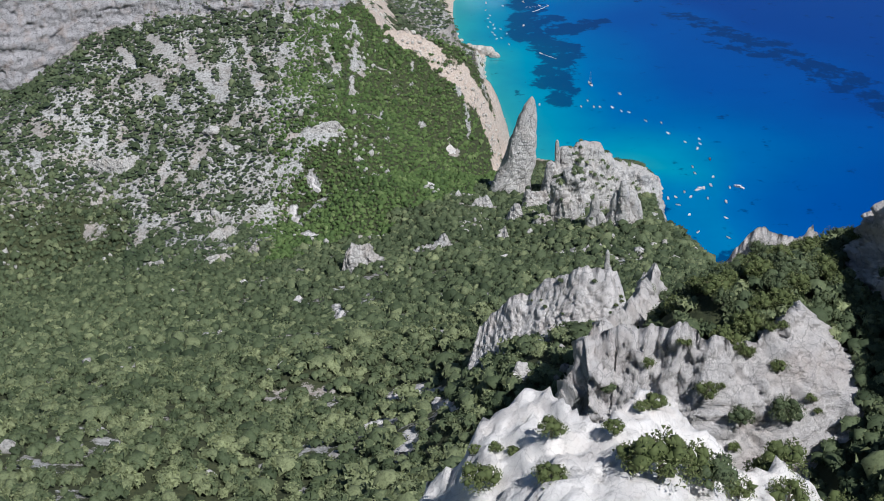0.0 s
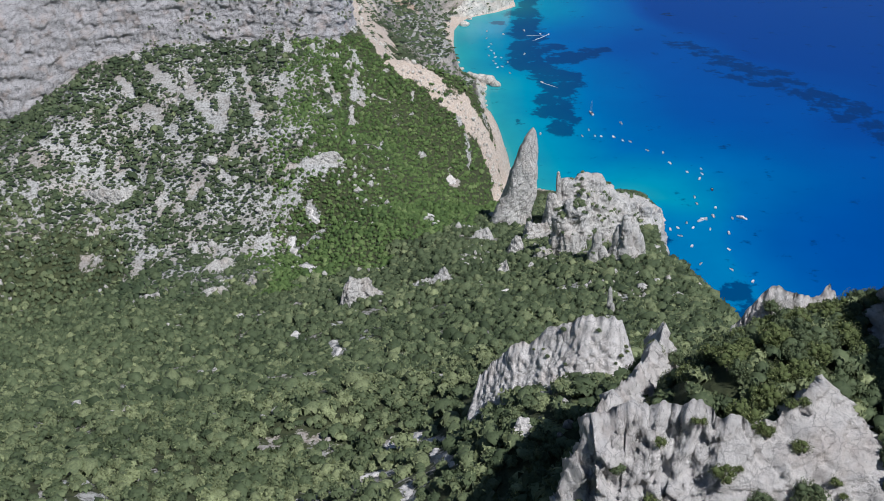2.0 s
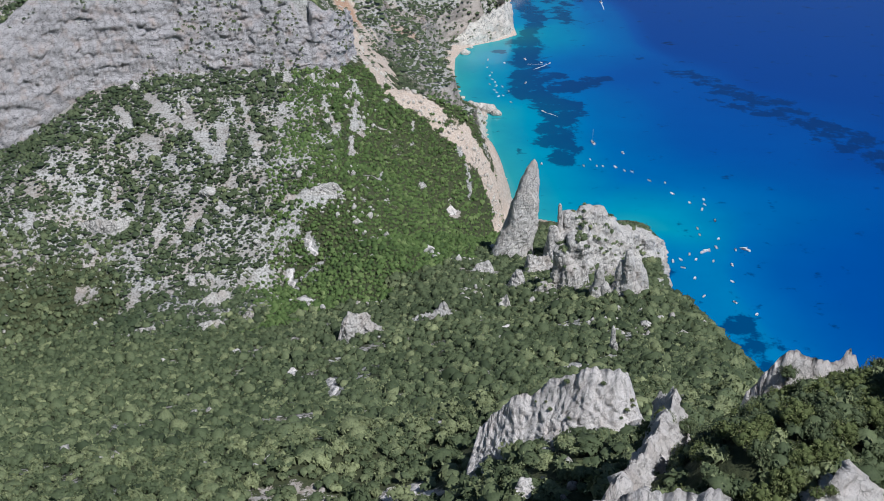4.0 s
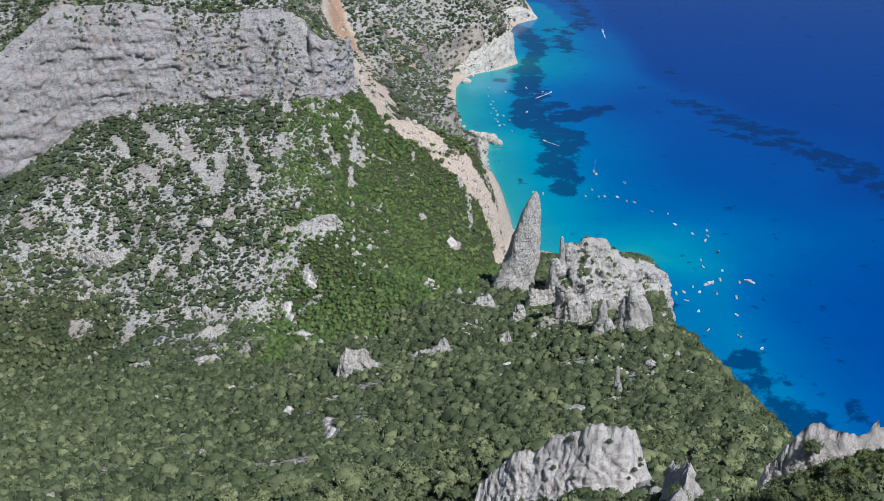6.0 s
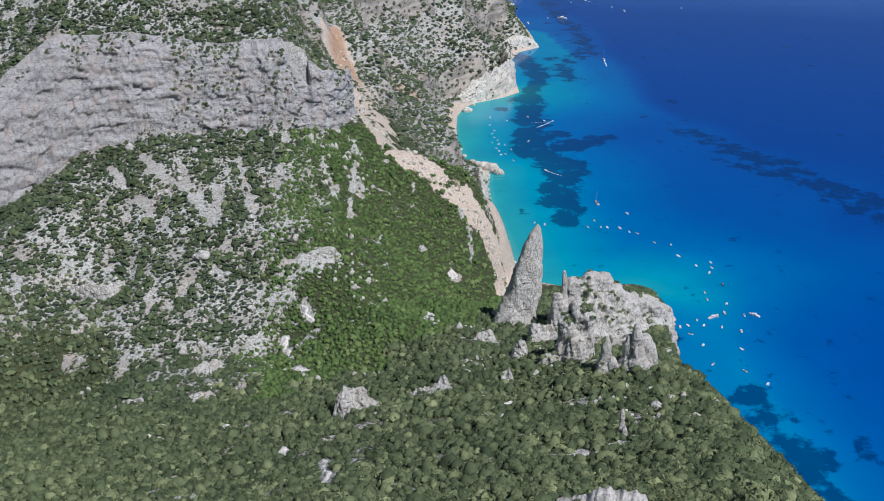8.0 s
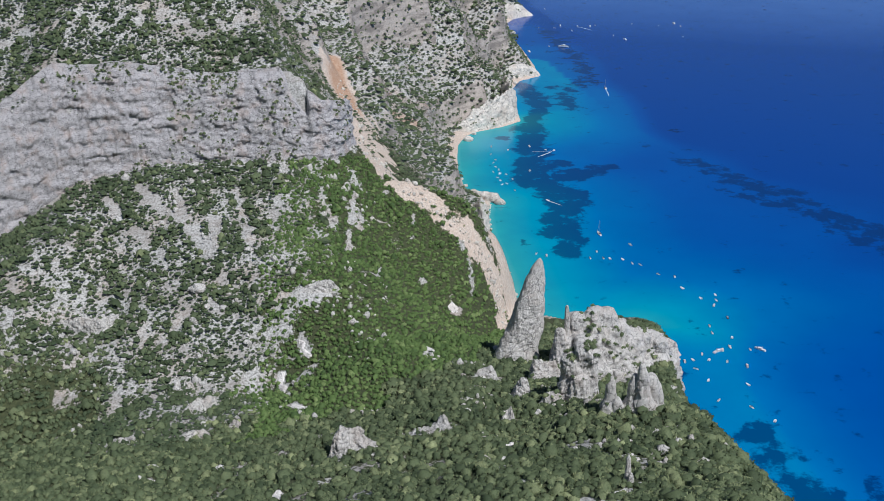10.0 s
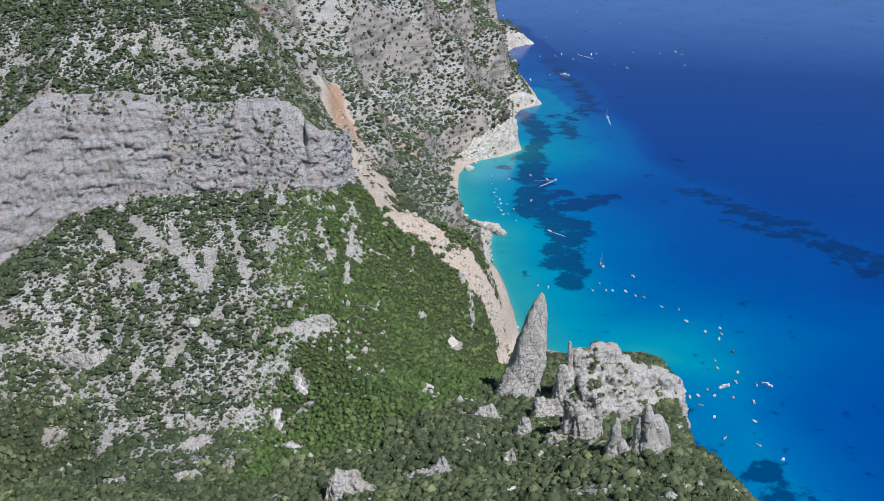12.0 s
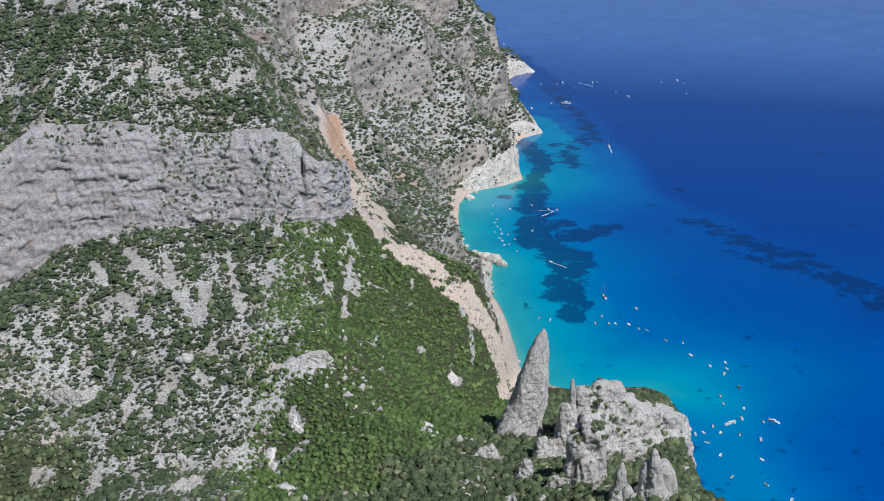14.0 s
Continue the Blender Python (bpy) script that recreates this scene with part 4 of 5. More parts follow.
def loose_rocks():
    """Weathered limestone blocks showing between the bushes, in groups."""
    rng = np.random.default_rng(19)
    V, F = ico(1)
    X = np.concatenate([rng.uniform(-60, 190, 5200), rng.uniform(-430, -40, 5200), rng.uniform(-150, 60, 2600)])
    Y = np.concatenate([rng.uniform(430, 780, 5200), rng.uniform(640, 950, 5200), rng.uniform(150, 450, 2600)])
    chance = smooth(0.30, 0.75, fbm(X, Y, 24, 4, 83)) * np.where((X > 10) & (Y > 480), 0.8, np.where(Y > 640, 0.5, 0.22))
    ok = (rng.uniform(0, 1, len(X)) < chance) & (X < np.interp(Y, BRINK_Y, BRINK_X) + 8)
    X, Y = X[ok], Y[ok]
    Z = ground(X, Y)
    r = rng.gamma(2.0, 0.42, len(X)) + 0.4
    stretch = np.stack([rng.uniform(0.8, 1.4, len(X)), rng.uniform(0.7, 1.1, len(X)), rng.uniform(0.8, 1.7, len(X))], 1)
    P = V[None] * (1 + 0.30 * rng.standard_normal((len(X), len(V), 1)).clip(-1.4, 1.4)) * (r[:, None] * stretch)[:, None, :] + np.stack([X, Y, Z + 0.8], 1)[:, None, :]
    tri = (F[None] + (np.arange(len(X)) * len(V))[:, None, None]).reshape(-1, 3)
    tagged(new("limestone_blocks", raw_mesh("limestone_blocks", P.reshape(-1, 3), tri, None, ROCK)), "pale weathered limestone blocks showing between the bushes", "rocks", kind="stuff")
    return len(X)


loose_rocks()

# ---- evergreen scrub ----
def bush_shape(rng, blobs, tufts, floor=-0.35, tuft=0.34, fine=1):
    """Points and triangles of one bush of radius 1: lumpy foliage masses with ragged sprays."""
    V, F = ico(fine)
    keep = V[F].mean(1)[:, 2] > floor
    F = F[keep]
    used = np.unique(F)
    V, F = V[used], np.searchsorted(used, F)
    co, tri, lift, n = [], [], [], 0
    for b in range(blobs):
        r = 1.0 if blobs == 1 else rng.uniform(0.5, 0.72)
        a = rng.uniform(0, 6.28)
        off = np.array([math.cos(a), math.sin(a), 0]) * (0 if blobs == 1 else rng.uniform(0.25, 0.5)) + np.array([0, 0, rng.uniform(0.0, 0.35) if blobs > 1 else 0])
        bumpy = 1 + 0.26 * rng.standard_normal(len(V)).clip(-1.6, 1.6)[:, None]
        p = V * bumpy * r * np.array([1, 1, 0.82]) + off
        # the mass is tinted darker than its tufts: inner shade put into colour
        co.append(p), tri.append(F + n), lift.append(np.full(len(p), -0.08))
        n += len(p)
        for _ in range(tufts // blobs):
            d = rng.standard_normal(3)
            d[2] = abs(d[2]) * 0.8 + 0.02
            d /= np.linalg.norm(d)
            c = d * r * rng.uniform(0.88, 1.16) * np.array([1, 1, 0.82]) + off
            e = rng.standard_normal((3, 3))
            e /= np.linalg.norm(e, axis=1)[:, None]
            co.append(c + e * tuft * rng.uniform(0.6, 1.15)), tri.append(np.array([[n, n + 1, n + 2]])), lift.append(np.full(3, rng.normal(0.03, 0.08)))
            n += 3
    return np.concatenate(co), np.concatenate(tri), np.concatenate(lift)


def thicket(name, at, radius, tint, shapes, material, label, category="scrub"):
    """One mesh of many bushes."""
    rng = np.random.default_rng(len(at))
    co, tri, tn, n = [], [], [], 0
    which = rng.integers(0, len(shapes), len(at))
    spin = rng.uniform(0, 6.28, len(at))
    tall = rng.uniform(0.8, 1.45, len(at))
    for k, (v, f, lift) in enumerate(shapes):
        idx = np.where(which == k)[0]
        if not len(idx):
            continue
        c, s = np.cos(spin[idx])[:, None], np.sin(spin[idx])[:, None]
        x = (v[None, :, 0] * c - v[None, :, 1] * s) * radius[idx][:, None] + at[idx, 0][:, None]
        y = (v[None, :, 0] * s + v[None, :, 1] * c) * radius[idx][:, None] + at[idx, 1][:, None]
        z = (v[None, :, 2] * tall[idx][:, None] + 0.28) * radius[idx][:, None] + at[idx, 2][:, None]
        co.append(np.stack([x, y, z], -1).reshape(-1, 3))
        tri.append((f[None] + (np.arange(len(idx)) * len(v))[:, None, None]).reshape(-1, 3) + n)
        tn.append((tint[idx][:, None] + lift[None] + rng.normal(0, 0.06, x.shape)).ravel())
        n += len(idx) * len(v)
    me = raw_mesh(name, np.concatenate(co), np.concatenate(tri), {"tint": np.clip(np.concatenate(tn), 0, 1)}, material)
    return tagged(new(name, me), label, category, kind="stuff")


def scatter(x0, x1, y0, y1, step, seed):
    rng = np.random.default_rng(seed)
    X, Y = np.meshgrid(np.arange(x0, x1, step), np.arange(y0, y1, step))
    X = (X + rng.uniform(-0.5, 0.5, X.shape) * step).ravel()
    Y = (Y + rng.uniform(-0.5, 0.5, Y.shape) * step).ravel()
    ok = np.abs(X) < 0.46 * (Y + 110) + 25
    brink = np.interp(Y, BRINK_Y, BRINK_X)
    ok &= (X < brink + np.where(Y > 300, 90, 9)) | (Y > 930)
    X, Y = X[ok], Y[ok]
    d = coast_distance(X, Y)
    v, _, sand, _ = cover(X, Y)
    keep = (rng.uniform(0, 1, len(X)) < smooth(0.15, 0.85, v)) & (d > 6)
    X, Y, v = X[keep], Y[keep], v[keep]
    return X, Y, ground(X, Y), v, rng


def plant(name, x0, x1, y0, y1, step, sizes, shapes, material, label, seed, lean=0.0, within=None):
    X, Y, Z, v, rng = scatter(x0, x1, y0, y1, step, seed)
    if within is not None:
        ok = within(X, Y)
        X, Y, Z, v = X[ok], Y[ok], Z[ok], v[ok]
    r = rng.uniform(*sizes, len(X)) * (0.62 + 0.42 * v) * np.where(rng.uniform(0, 1, len(X)) < 0.15, 1.5, 1.0) * rng.uniform(0.75, 1.1, len(X))
    tint = np.clip(0.42 + lean + fbm(X, Y, 60, 3, 3) * 0.08 + rng.normal(0, 0.2, len(X)), 0, 1)
    thicket(name, np.stack([X, Y, Z], 1), r, tint, shapes, material, label)
    return len(X)


shaper = np.random.default_rng(5)
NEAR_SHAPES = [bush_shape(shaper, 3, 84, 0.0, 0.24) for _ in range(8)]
MID_SHAPES = [bush_shape(shaper, 1, 18, 0.1, 0.28) for _ in range(10)]
FAR_SHAPES = [bush_shape(shaper, 1, 7, 0.15, 0.34) for _ in range(10)]


def bowl(X, Y):
    """The lush hollow between the spur and the beach."""
    yv, _ = valley(X, Y)
    return (Y > yv - 95 + fbm(X, Y, 40, 2, 8) * 22) & (X > -150 + fbm(X, Y, 50, 2, 4) * 25) & (Y < 1000 + fbm(X, Y, 30, 2, 5) * 14)


def stony(X, Y):
    """The open, rocky side of the valley."""
    return stony_edge(X, Y) + fbm(X, Y, 44, 3, 6) * 34 + fbm(X, Y, 11, 3, 16) * 26 > 0


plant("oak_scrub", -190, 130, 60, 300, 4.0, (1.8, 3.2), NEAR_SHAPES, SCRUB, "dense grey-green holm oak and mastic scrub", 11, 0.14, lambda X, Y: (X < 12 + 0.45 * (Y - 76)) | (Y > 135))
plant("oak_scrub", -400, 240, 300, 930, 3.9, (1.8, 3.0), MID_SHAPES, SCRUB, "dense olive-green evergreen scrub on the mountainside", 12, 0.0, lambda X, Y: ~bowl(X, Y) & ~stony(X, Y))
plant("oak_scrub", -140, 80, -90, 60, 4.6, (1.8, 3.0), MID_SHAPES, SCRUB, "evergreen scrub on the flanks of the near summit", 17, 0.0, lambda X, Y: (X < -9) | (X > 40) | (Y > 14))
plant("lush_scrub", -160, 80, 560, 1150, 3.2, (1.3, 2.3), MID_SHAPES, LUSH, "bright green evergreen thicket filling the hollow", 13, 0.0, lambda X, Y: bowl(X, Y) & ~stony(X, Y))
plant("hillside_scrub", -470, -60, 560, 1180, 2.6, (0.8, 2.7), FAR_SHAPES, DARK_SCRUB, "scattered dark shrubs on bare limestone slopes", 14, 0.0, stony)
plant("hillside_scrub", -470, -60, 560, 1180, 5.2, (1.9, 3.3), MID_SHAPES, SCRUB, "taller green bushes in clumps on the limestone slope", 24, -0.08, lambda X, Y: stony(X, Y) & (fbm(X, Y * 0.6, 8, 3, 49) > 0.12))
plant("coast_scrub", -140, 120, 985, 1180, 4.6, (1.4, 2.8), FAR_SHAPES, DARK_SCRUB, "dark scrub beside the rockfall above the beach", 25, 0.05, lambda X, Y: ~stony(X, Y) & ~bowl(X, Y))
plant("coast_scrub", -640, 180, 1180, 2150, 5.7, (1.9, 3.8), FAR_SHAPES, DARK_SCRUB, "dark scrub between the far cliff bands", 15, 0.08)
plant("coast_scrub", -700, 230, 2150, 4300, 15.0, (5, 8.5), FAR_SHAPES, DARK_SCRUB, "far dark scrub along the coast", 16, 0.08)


# ---- single trees and shrubs on the near rocks ----
from mathutils.bvhtree import BVHTree


def surface(names):
    co, faces, n = [], [], 0
    for ob in scene.objects:
        if ob.type == "MESH" and ob.name.split(".")[0] in names:
            co += [v.co[:] for v in ob.data.vertices]
            faces += [[k + n for k in q.vertices] for q in ob.data.polygons]
            n += len(ob.data.vertices)
    return BVHTree.FromPolygons(co, faces)


NEAR_ROCK = surface({"rock_scarp", "rock_rib", "rock_tooth", "rock_crag", "rock_wall", "rock_summit"})


def height_at(x, y):
    hit = NEAR_ROCK.ray_cast(Vector((x, y, 600)), Vector((0, 0, -1)))[0]
    g = float(ground(np.array([x]), np.array([y]))[0])
    return max(g, hit.z if hit else -1e9)


def crown_mesh(name, rng, masses, sprays, material, flat=0.8):
    """A crown of leaf clumps: small ragged lumps set round the limbs, with loose sprays and gaps."""
    V, F = ico(1)
    co, tri, lift, n = [], [], [], 0
    lobes = [rng.uniform(0, 6.28) for _ in range(3)]
    for _ in range(masses):
        d = rng.standard_normal(3)
        d[2] = abs(d[2]) * 0.9 - 0.05
        d /= np.linalg.norm(d)
        c = d * rng.uniform(0.3, 0.74) * np.array([1, 1, flat])
        r = rng.uniform(0.15, 0.27)
        p = V * r * (1 + 0.3 * rng.standard_normal(len(V)).clip(-1.5, 1.5)[:, None]) + c
        # inner clumps tinted darker than the sprays, painting in the crown's shade
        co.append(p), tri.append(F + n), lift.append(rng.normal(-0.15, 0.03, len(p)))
        n += len(p)
    for _ in range(sprays):
        d = rng.standard_normal(3)
        d[2] = abs(d[2]) * 0.9 - 0.1
        d /= np.linalg.norm(d)
        reach = 0.86 + 0.14 * math.sin(3 * math.atan2(d[1], d[0]) + lobes[0]) + 0.10 * math.sin(7 * d[2] + 5 * d[0] + lobes[1])
        c = d * reach * rng.uniform(0.62, 1.04) * np.array([1, 1, flat])
        e = rng.standard_normal((3, 3))
        e /= np.linalg.norm(e, axis=1)[:, None]
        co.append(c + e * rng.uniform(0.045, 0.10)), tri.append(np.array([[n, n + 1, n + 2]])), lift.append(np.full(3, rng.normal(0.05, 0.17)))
        n += 3
    co = np.concatenate(co)
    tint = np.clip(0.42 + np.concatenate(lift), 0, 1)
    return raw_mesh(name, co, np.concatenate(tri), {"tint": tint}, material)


def limb_mesh(name, rng, stems):
    """Forked woody stems from the root up into the crown."""
    bm = bmesh.new()
    for k in range(stems):
        a = rng.uniform(0, 6.28)
        tip = Vector((math.cos(a) * 0.5, math.sin(a) * 0.5, rng.uniform(0.35, 0.6))) if k else Vector((0.06, 0.03, 0.5))
        base, bend = Vector((0, 0, -0.75)), Vector((tip.x * 0.25, tip.y * 0.25, -0.1))
        last = None
        for c, r in ((base, 0.085), (bend, 0.06), ((bend + tip) / 2, 0.04), (tip, 0.015)):
            ring = [bm.verts.new(c + Vector((math.cos(q), math.sin(q), 0)) * r * (1 if k == 0 else 0.7)) for q in (0, 1.26, 2.51, 3.77, 5.03)]
            if last:
                for i in range(5):
                    bm.faces.new((last[i], last[(i + 1) % 5], ring[(i + 1) % 5], ring[i]))
            last = ring
    me = bpy.data.meshes.new(name)
    bm.to_mesh(me), bm.free()
    me.materials.append(BARK)
    return me


def woody(name, rng, masses, sprays, material, label, category, flat=0.8, stems=4):
    root = tagged(new(name), label, category)
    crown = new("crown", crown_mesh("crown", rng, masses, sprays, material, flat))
    trunk = new("trunk", limb_mesh("trunk", rng, stems))
    crown.parent = trunk.parent = root
    return root


grower = np.random.default_rng(21)
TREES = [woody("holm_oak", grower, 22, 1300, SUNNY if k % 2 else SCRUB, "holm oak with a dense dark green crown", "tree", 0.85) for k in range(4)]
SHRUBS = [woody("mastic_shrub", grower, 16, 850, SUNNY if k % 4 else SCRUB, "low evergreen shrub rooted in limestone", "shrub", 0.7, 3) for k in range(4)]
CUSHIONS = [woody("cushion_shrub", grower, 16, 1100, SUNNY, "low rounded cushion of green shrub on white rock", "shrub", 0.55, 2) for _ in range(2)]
FIRST = set()


def put(kinds, x, y, r, z=None, group=""):
    """Set one of these kinds down at (x, y), its crown r metres in radius."""
    ob = kinds[int(grower.integers(0, len(kinds)))]
    z = height_at(x, y) if z is None else z
    m = Matrix.Translation((x, y, z + 0.6 * r)) @ Matrix.Rotation(float(grower.uniform(0, 6.28)), 4, "Z")
    size = r * float(grower.uniform(0.92, 1.08))
    if ob.name not in FIRST:
        FIRST.add(ob.name)
        ob.matrix_world = m @ Matrix.Diagonal((size, size, size, 1))
        done = ob
    else:
        done = copy_thing(ob, m)
        done.scale = (size, size, size)
    tagged(done, group=group)
    return done


# the wood on the shelf behind the scarp
for x, y in ((30, 88), (34, 86), (38, 84), (41, 87), (45, 88), (48, 91), (51, 92), (54, 95), (43, 92), (37, 90), (41, 96), (44, 101), (48, 98), (52, 97), (56, 99), (60, 101), (63, 106), (40, 104), (45, 108), (50, 105), (55, 106), (60, 109), (65, 112), (42, 114), (47, 116), (52, 113), (57, 114),
             (62, 117), (66, 121), (44, 122), (49, 124), (54, 121), (59, 123), (64, 126), (46, 130), (51, 129), (36, 106), (38, 112), (33, 93), (36, 97), (47, 138), (53, 140), (59, 138)):
    put(TREES, x + grower.uniform(-1.2, 1.2), y + grower.uniform(-1.2, 1.2), grower.uniform(2.0, 3.0), group="oaks on the shelf above the scarp")
for _ in range(48):
    x, y = grower.uniform(36, 68), grower.uniform(94, 150)
    if x > 34 + 0.06 * (y - 94) and (y < 127 or x < 60):
        put(TREES, x, y, grower.uniform(1.5, 2.5), group="oaks on the shelf above the scarp")
# undergrowth below the oaks
under = np.stack([grower.uniform(28, 82, 700), grower.uniform(83, 150, 700)], 1)
under = under[under[:, 0] > 20 + 0.25 * (under[:, 1] - 83)]
under = np.column_stack([under, ground(under[:, 0], under[:, 1])])
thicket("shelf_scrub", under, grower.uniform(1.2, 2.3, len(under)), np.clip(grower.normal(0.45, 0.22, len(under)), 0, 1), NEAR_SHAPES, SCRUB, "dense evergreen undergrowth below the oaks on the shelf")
# scrub in the ravines between the ribs
ravine = [(x, y) for x, y in zip(grower.uniform(6, 74, 900), grower.uniform(14, 132, 900))] + [(x, y) for x, y in zip(grower.uniform(50, 84, 700), grower.uniform(30, 125, 700))]
ravine = np.array([(x, y) for x, y in ravine if (y < 92 and x > 10) or x > 60])
ravine = np.column_stack([ravine, ground(ravine[:, 0], ravine[:, 1])])
ravine = np.array([q for q in ravine if height_at(q[0], q[1]) < q[2] + 0.6])
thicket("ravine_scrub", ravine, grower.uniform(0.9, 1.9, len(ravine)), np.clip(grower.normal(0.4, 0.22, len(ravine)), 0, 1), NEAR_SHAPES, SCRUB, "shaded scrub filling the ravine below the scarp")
# trees along the top of the dark wall and in its ravine
for x, y, r in ((74, 84, 2.0), (73, 92, 1.8), (72, 99, 2.0), (73, 107, 2.2), (74, 114, 2.1), (76, 121, 2.0), (78, 128, 1.9), (72, 124, 2.0), (69, 117, 2.2), (70, 126, 1.7), (66, 92, 1.6), (64, 97, 1.7), (65, 84, 1.5)):
    put(TREES, x, y, r, group="oaks along the dark wall")
# shrubs clinging to the scarp and ribs
for _ in range(130):
    x = grower.uniform(14, 57)
    hit = NEAR_ROCK.ray_cast(Vector((x, 45, grower.uniform(350, 389))), Vector((0, 1, 0)))[0]
    if hit and hit.y < 100:
        r = grower.uniform(0.6, 1.35) * (1.7 if grower.uniform(0, 1) < 0.2 else 1)
        put(SHRUBS, hit.x, hit.y - 0.4 * r, r, hit.z - 0.3 * r, group="shrubs on the scarp")
for _ in range(30):
    x = grower.uniform(10, 50)
    hit = NEAR_ROCK.ray_cast(Vector((x, 185, grower.uniform(292, 322))), Vector((0, 1, 0)))[0]
    if hit and hit.y > 195:
        r = grower.uniform(0.5, 1.2)
        put(SHRUBS, hit.x, hit.y - 0.4 * r, r, hit.z - 0.3 * r, group="shrubs on the rib")
put(TREES, 46, 71, 2.6, group="trees below the scarp")
put(TREES, 44, 66, 2.0, group="trees below the scarp")
# cushions on the white summit, taller bushes down its sunny side
CUSHION_PLACES = [(4.2, -5.9, 0.4), (5.5, -8.8, 0.6), (2.8, -8.3, 0.75), (-0.4, -9.7, 1.05), (2.5, -11.4, 0.85), (0.4, -7.5, 0.42), (1.2, -7.8, 0.37), (-0.5, -6.7, 0.4), (8.0, -5.4, 0.65), (7.1, -6.4, 0.45)]
BUSH_PLACES = [(7.0, -11.6, 1.5), (5.9, -11.1, 0.85), (8.8, -9.7, 1.2), (9.7, -10.2, 1.3), (11.4, -9.0, 0.9), (15.7, -3.2, 1.5), (17.5, -4.0, 1.4), (19.5, -3.0, 1.6), (21, -5.0, 1.5), (14.2, -2.4, 1.0), (13.0, -1.6, 0.9), (18.5, -7.5, 1.3)]
for x, y, r in CUSHION_PLACES:
    put(CUSHIONS, x, y, r, group="cushions on the white summit")
for x, y, r in BUSH_PLACES:
    put(SHRUBS, x, y, r, group="bushes beside the summit")
for _ in range(170):
    x, y = grower.uniform(11, 34), grower.uniform(-26, 4)
    if grower.uniform(0, 1) < 0.45 + 0.04 * (x - 11) and not (abs(y + 5 + 0.25 * (x - 13)) < 1.6 and x < 22):
        put(SHRUBS, x, y, grower.uniform(0.8, 1.6), group="bushes beside the summit")

# scrub in the pockets and on the ledges of the farther rocks
def pockets(name, kinds, x0, x1, y0, y1, tries, sizes, flat, label, seed, clump=12.0):
    rng = np.random.default_rng(seed)
    rock = surface(kinds)
    at = []
    X, Y = rng.uniform(x0, x1, tries), rng.uniform(y0, y1, tries)
    ok = fbm(X, Y, clump, 2, seed) > 0.05
    for x, y in zip(X[ok], Y[ok]):
        spot, normal, _, _ = rock.ray_cast(Vector((x, y, 600)), Vector((0, 0, -1)))
        if spot and abs(normal.z) > flat:
            at.append((x, y, spot.z - 0.2))
    at = np.array(at)
    return thicket(name, at, rng.uniform(*sizes, len(at)), np.clip(rng.normal(0.4, 0.2, len(at)), 0, 1), MID_SHAPES, SCRUB, label)


pockets("crag_scrub", {"rock_crag", "rock_tower", "rock_outcrop", "rock_tooth"}, 15, 192, 540, 820, 5200, (0.8, 2.2), 0.45, "olive shrubs in pockets of the limestone crags", 31)
pockets("ledge_scrub", {"cliff"}, -520, -76, 880, 1060, 15000, (0.7, 1.8), 0.22, "small dark shrubs on the ledges of the grey cliff", 32, 30.0)
pockets("headland_scrub", {"sea_cliff", "rock_band"}, -340, 215, 1130, 2550, 16000, (1.2, 3.0), 0.45, "dark shrubs on the pale sea cliffs", 33, 26.0)

# ---- boats ----
def part(name, bm, material, parent, label=""):
    me = bpy.data.meshes.new(name)
    bm.to_mesh(me), bm.free()
    me.materials.append(material)
    ob = new(name, me)
    ob.parent = parent
    return tagged(ob, label)


def hull_mesh(length, beam, depth, sheer=0.25, stern=0.85):
    """A hull lofted from bow to stern, with a flared side and a sheer line."""
    bm = bmesh.new()
    rows = []
    for k in range(11):
        u = k / 10
        x = length * (0.5 - u)
        half = beam * 0.5 * (min(1.0, (u * 2.6) ** 0.6) if u < 0.4 else 1.0 - (1 - stern) * (u - 0.4) / 0.6) + 0.02
        top = depth * (1 + sheer * (1 - u) ** 2)
        keel = -0.35 * depth * min(1.0, u * 4)
        rows.append([bm.verts.new(p) for p in ((x, -half, top), (x, -half * 0.9, top * 0.45), (x, -half * 0.55, keel * 0.6), (x, 0, keel), (x, half * 0.55, keel * 0.6), (x, half * 0.9, top * 0.45), (x, half, top))])
    for a, b in zip(rows, rows[1:]):
        for i in range(6):
            bm.faces.new((a[i], b[i], b[i + 1], a[i + 1]))
    bm.faces.new(rows[-1])
    bm.faces.new(rows[0][::-1])
    return bm


def deck_mesh(length, beam, z, inset=0.88):
    bm = bmesh.new()
    left, right = [], []
    for k in range(9):
        u = 0.04 + 0.94 * k / 8
        half = inset * beam * 0.5 * (min(1.0, (u * 2.6) ** 0.6) if u < 0.4 else 1.0 - 0.12 * (u - 0.4))
        x = length * (0.5 - u)
        left.append(bm.verts.new((x, -half, z))), right.append(bm.verts.new((x, half, z)))
    bm.faces.new(left + right[::-1])
    bmesh.ops.solidify(bm, geom=bm.faces[:], thickness=0.08)
    return bm


def block_mesh(x, y, z, sx, sy, sz, taper=0.75, lean=0.0, edge=0.06):
    bm = bmesh.new()
    bmesh.ops.create_cube(bm, size=1)
    for v in bm.verts:
        k = taper if v.co.z > 0 else 1.0
        v.co = Vector((x + v.co.x * sx * k + (lean if v.co.z > 0 else 0), y + v.co.y * sy * k, z + (v.co.z + 0.5) * sz))
    bmesh.ops.bevel(bm, geom=bm.edges[:], offset=edge, segments=1, affect="EDGES")
    return bm


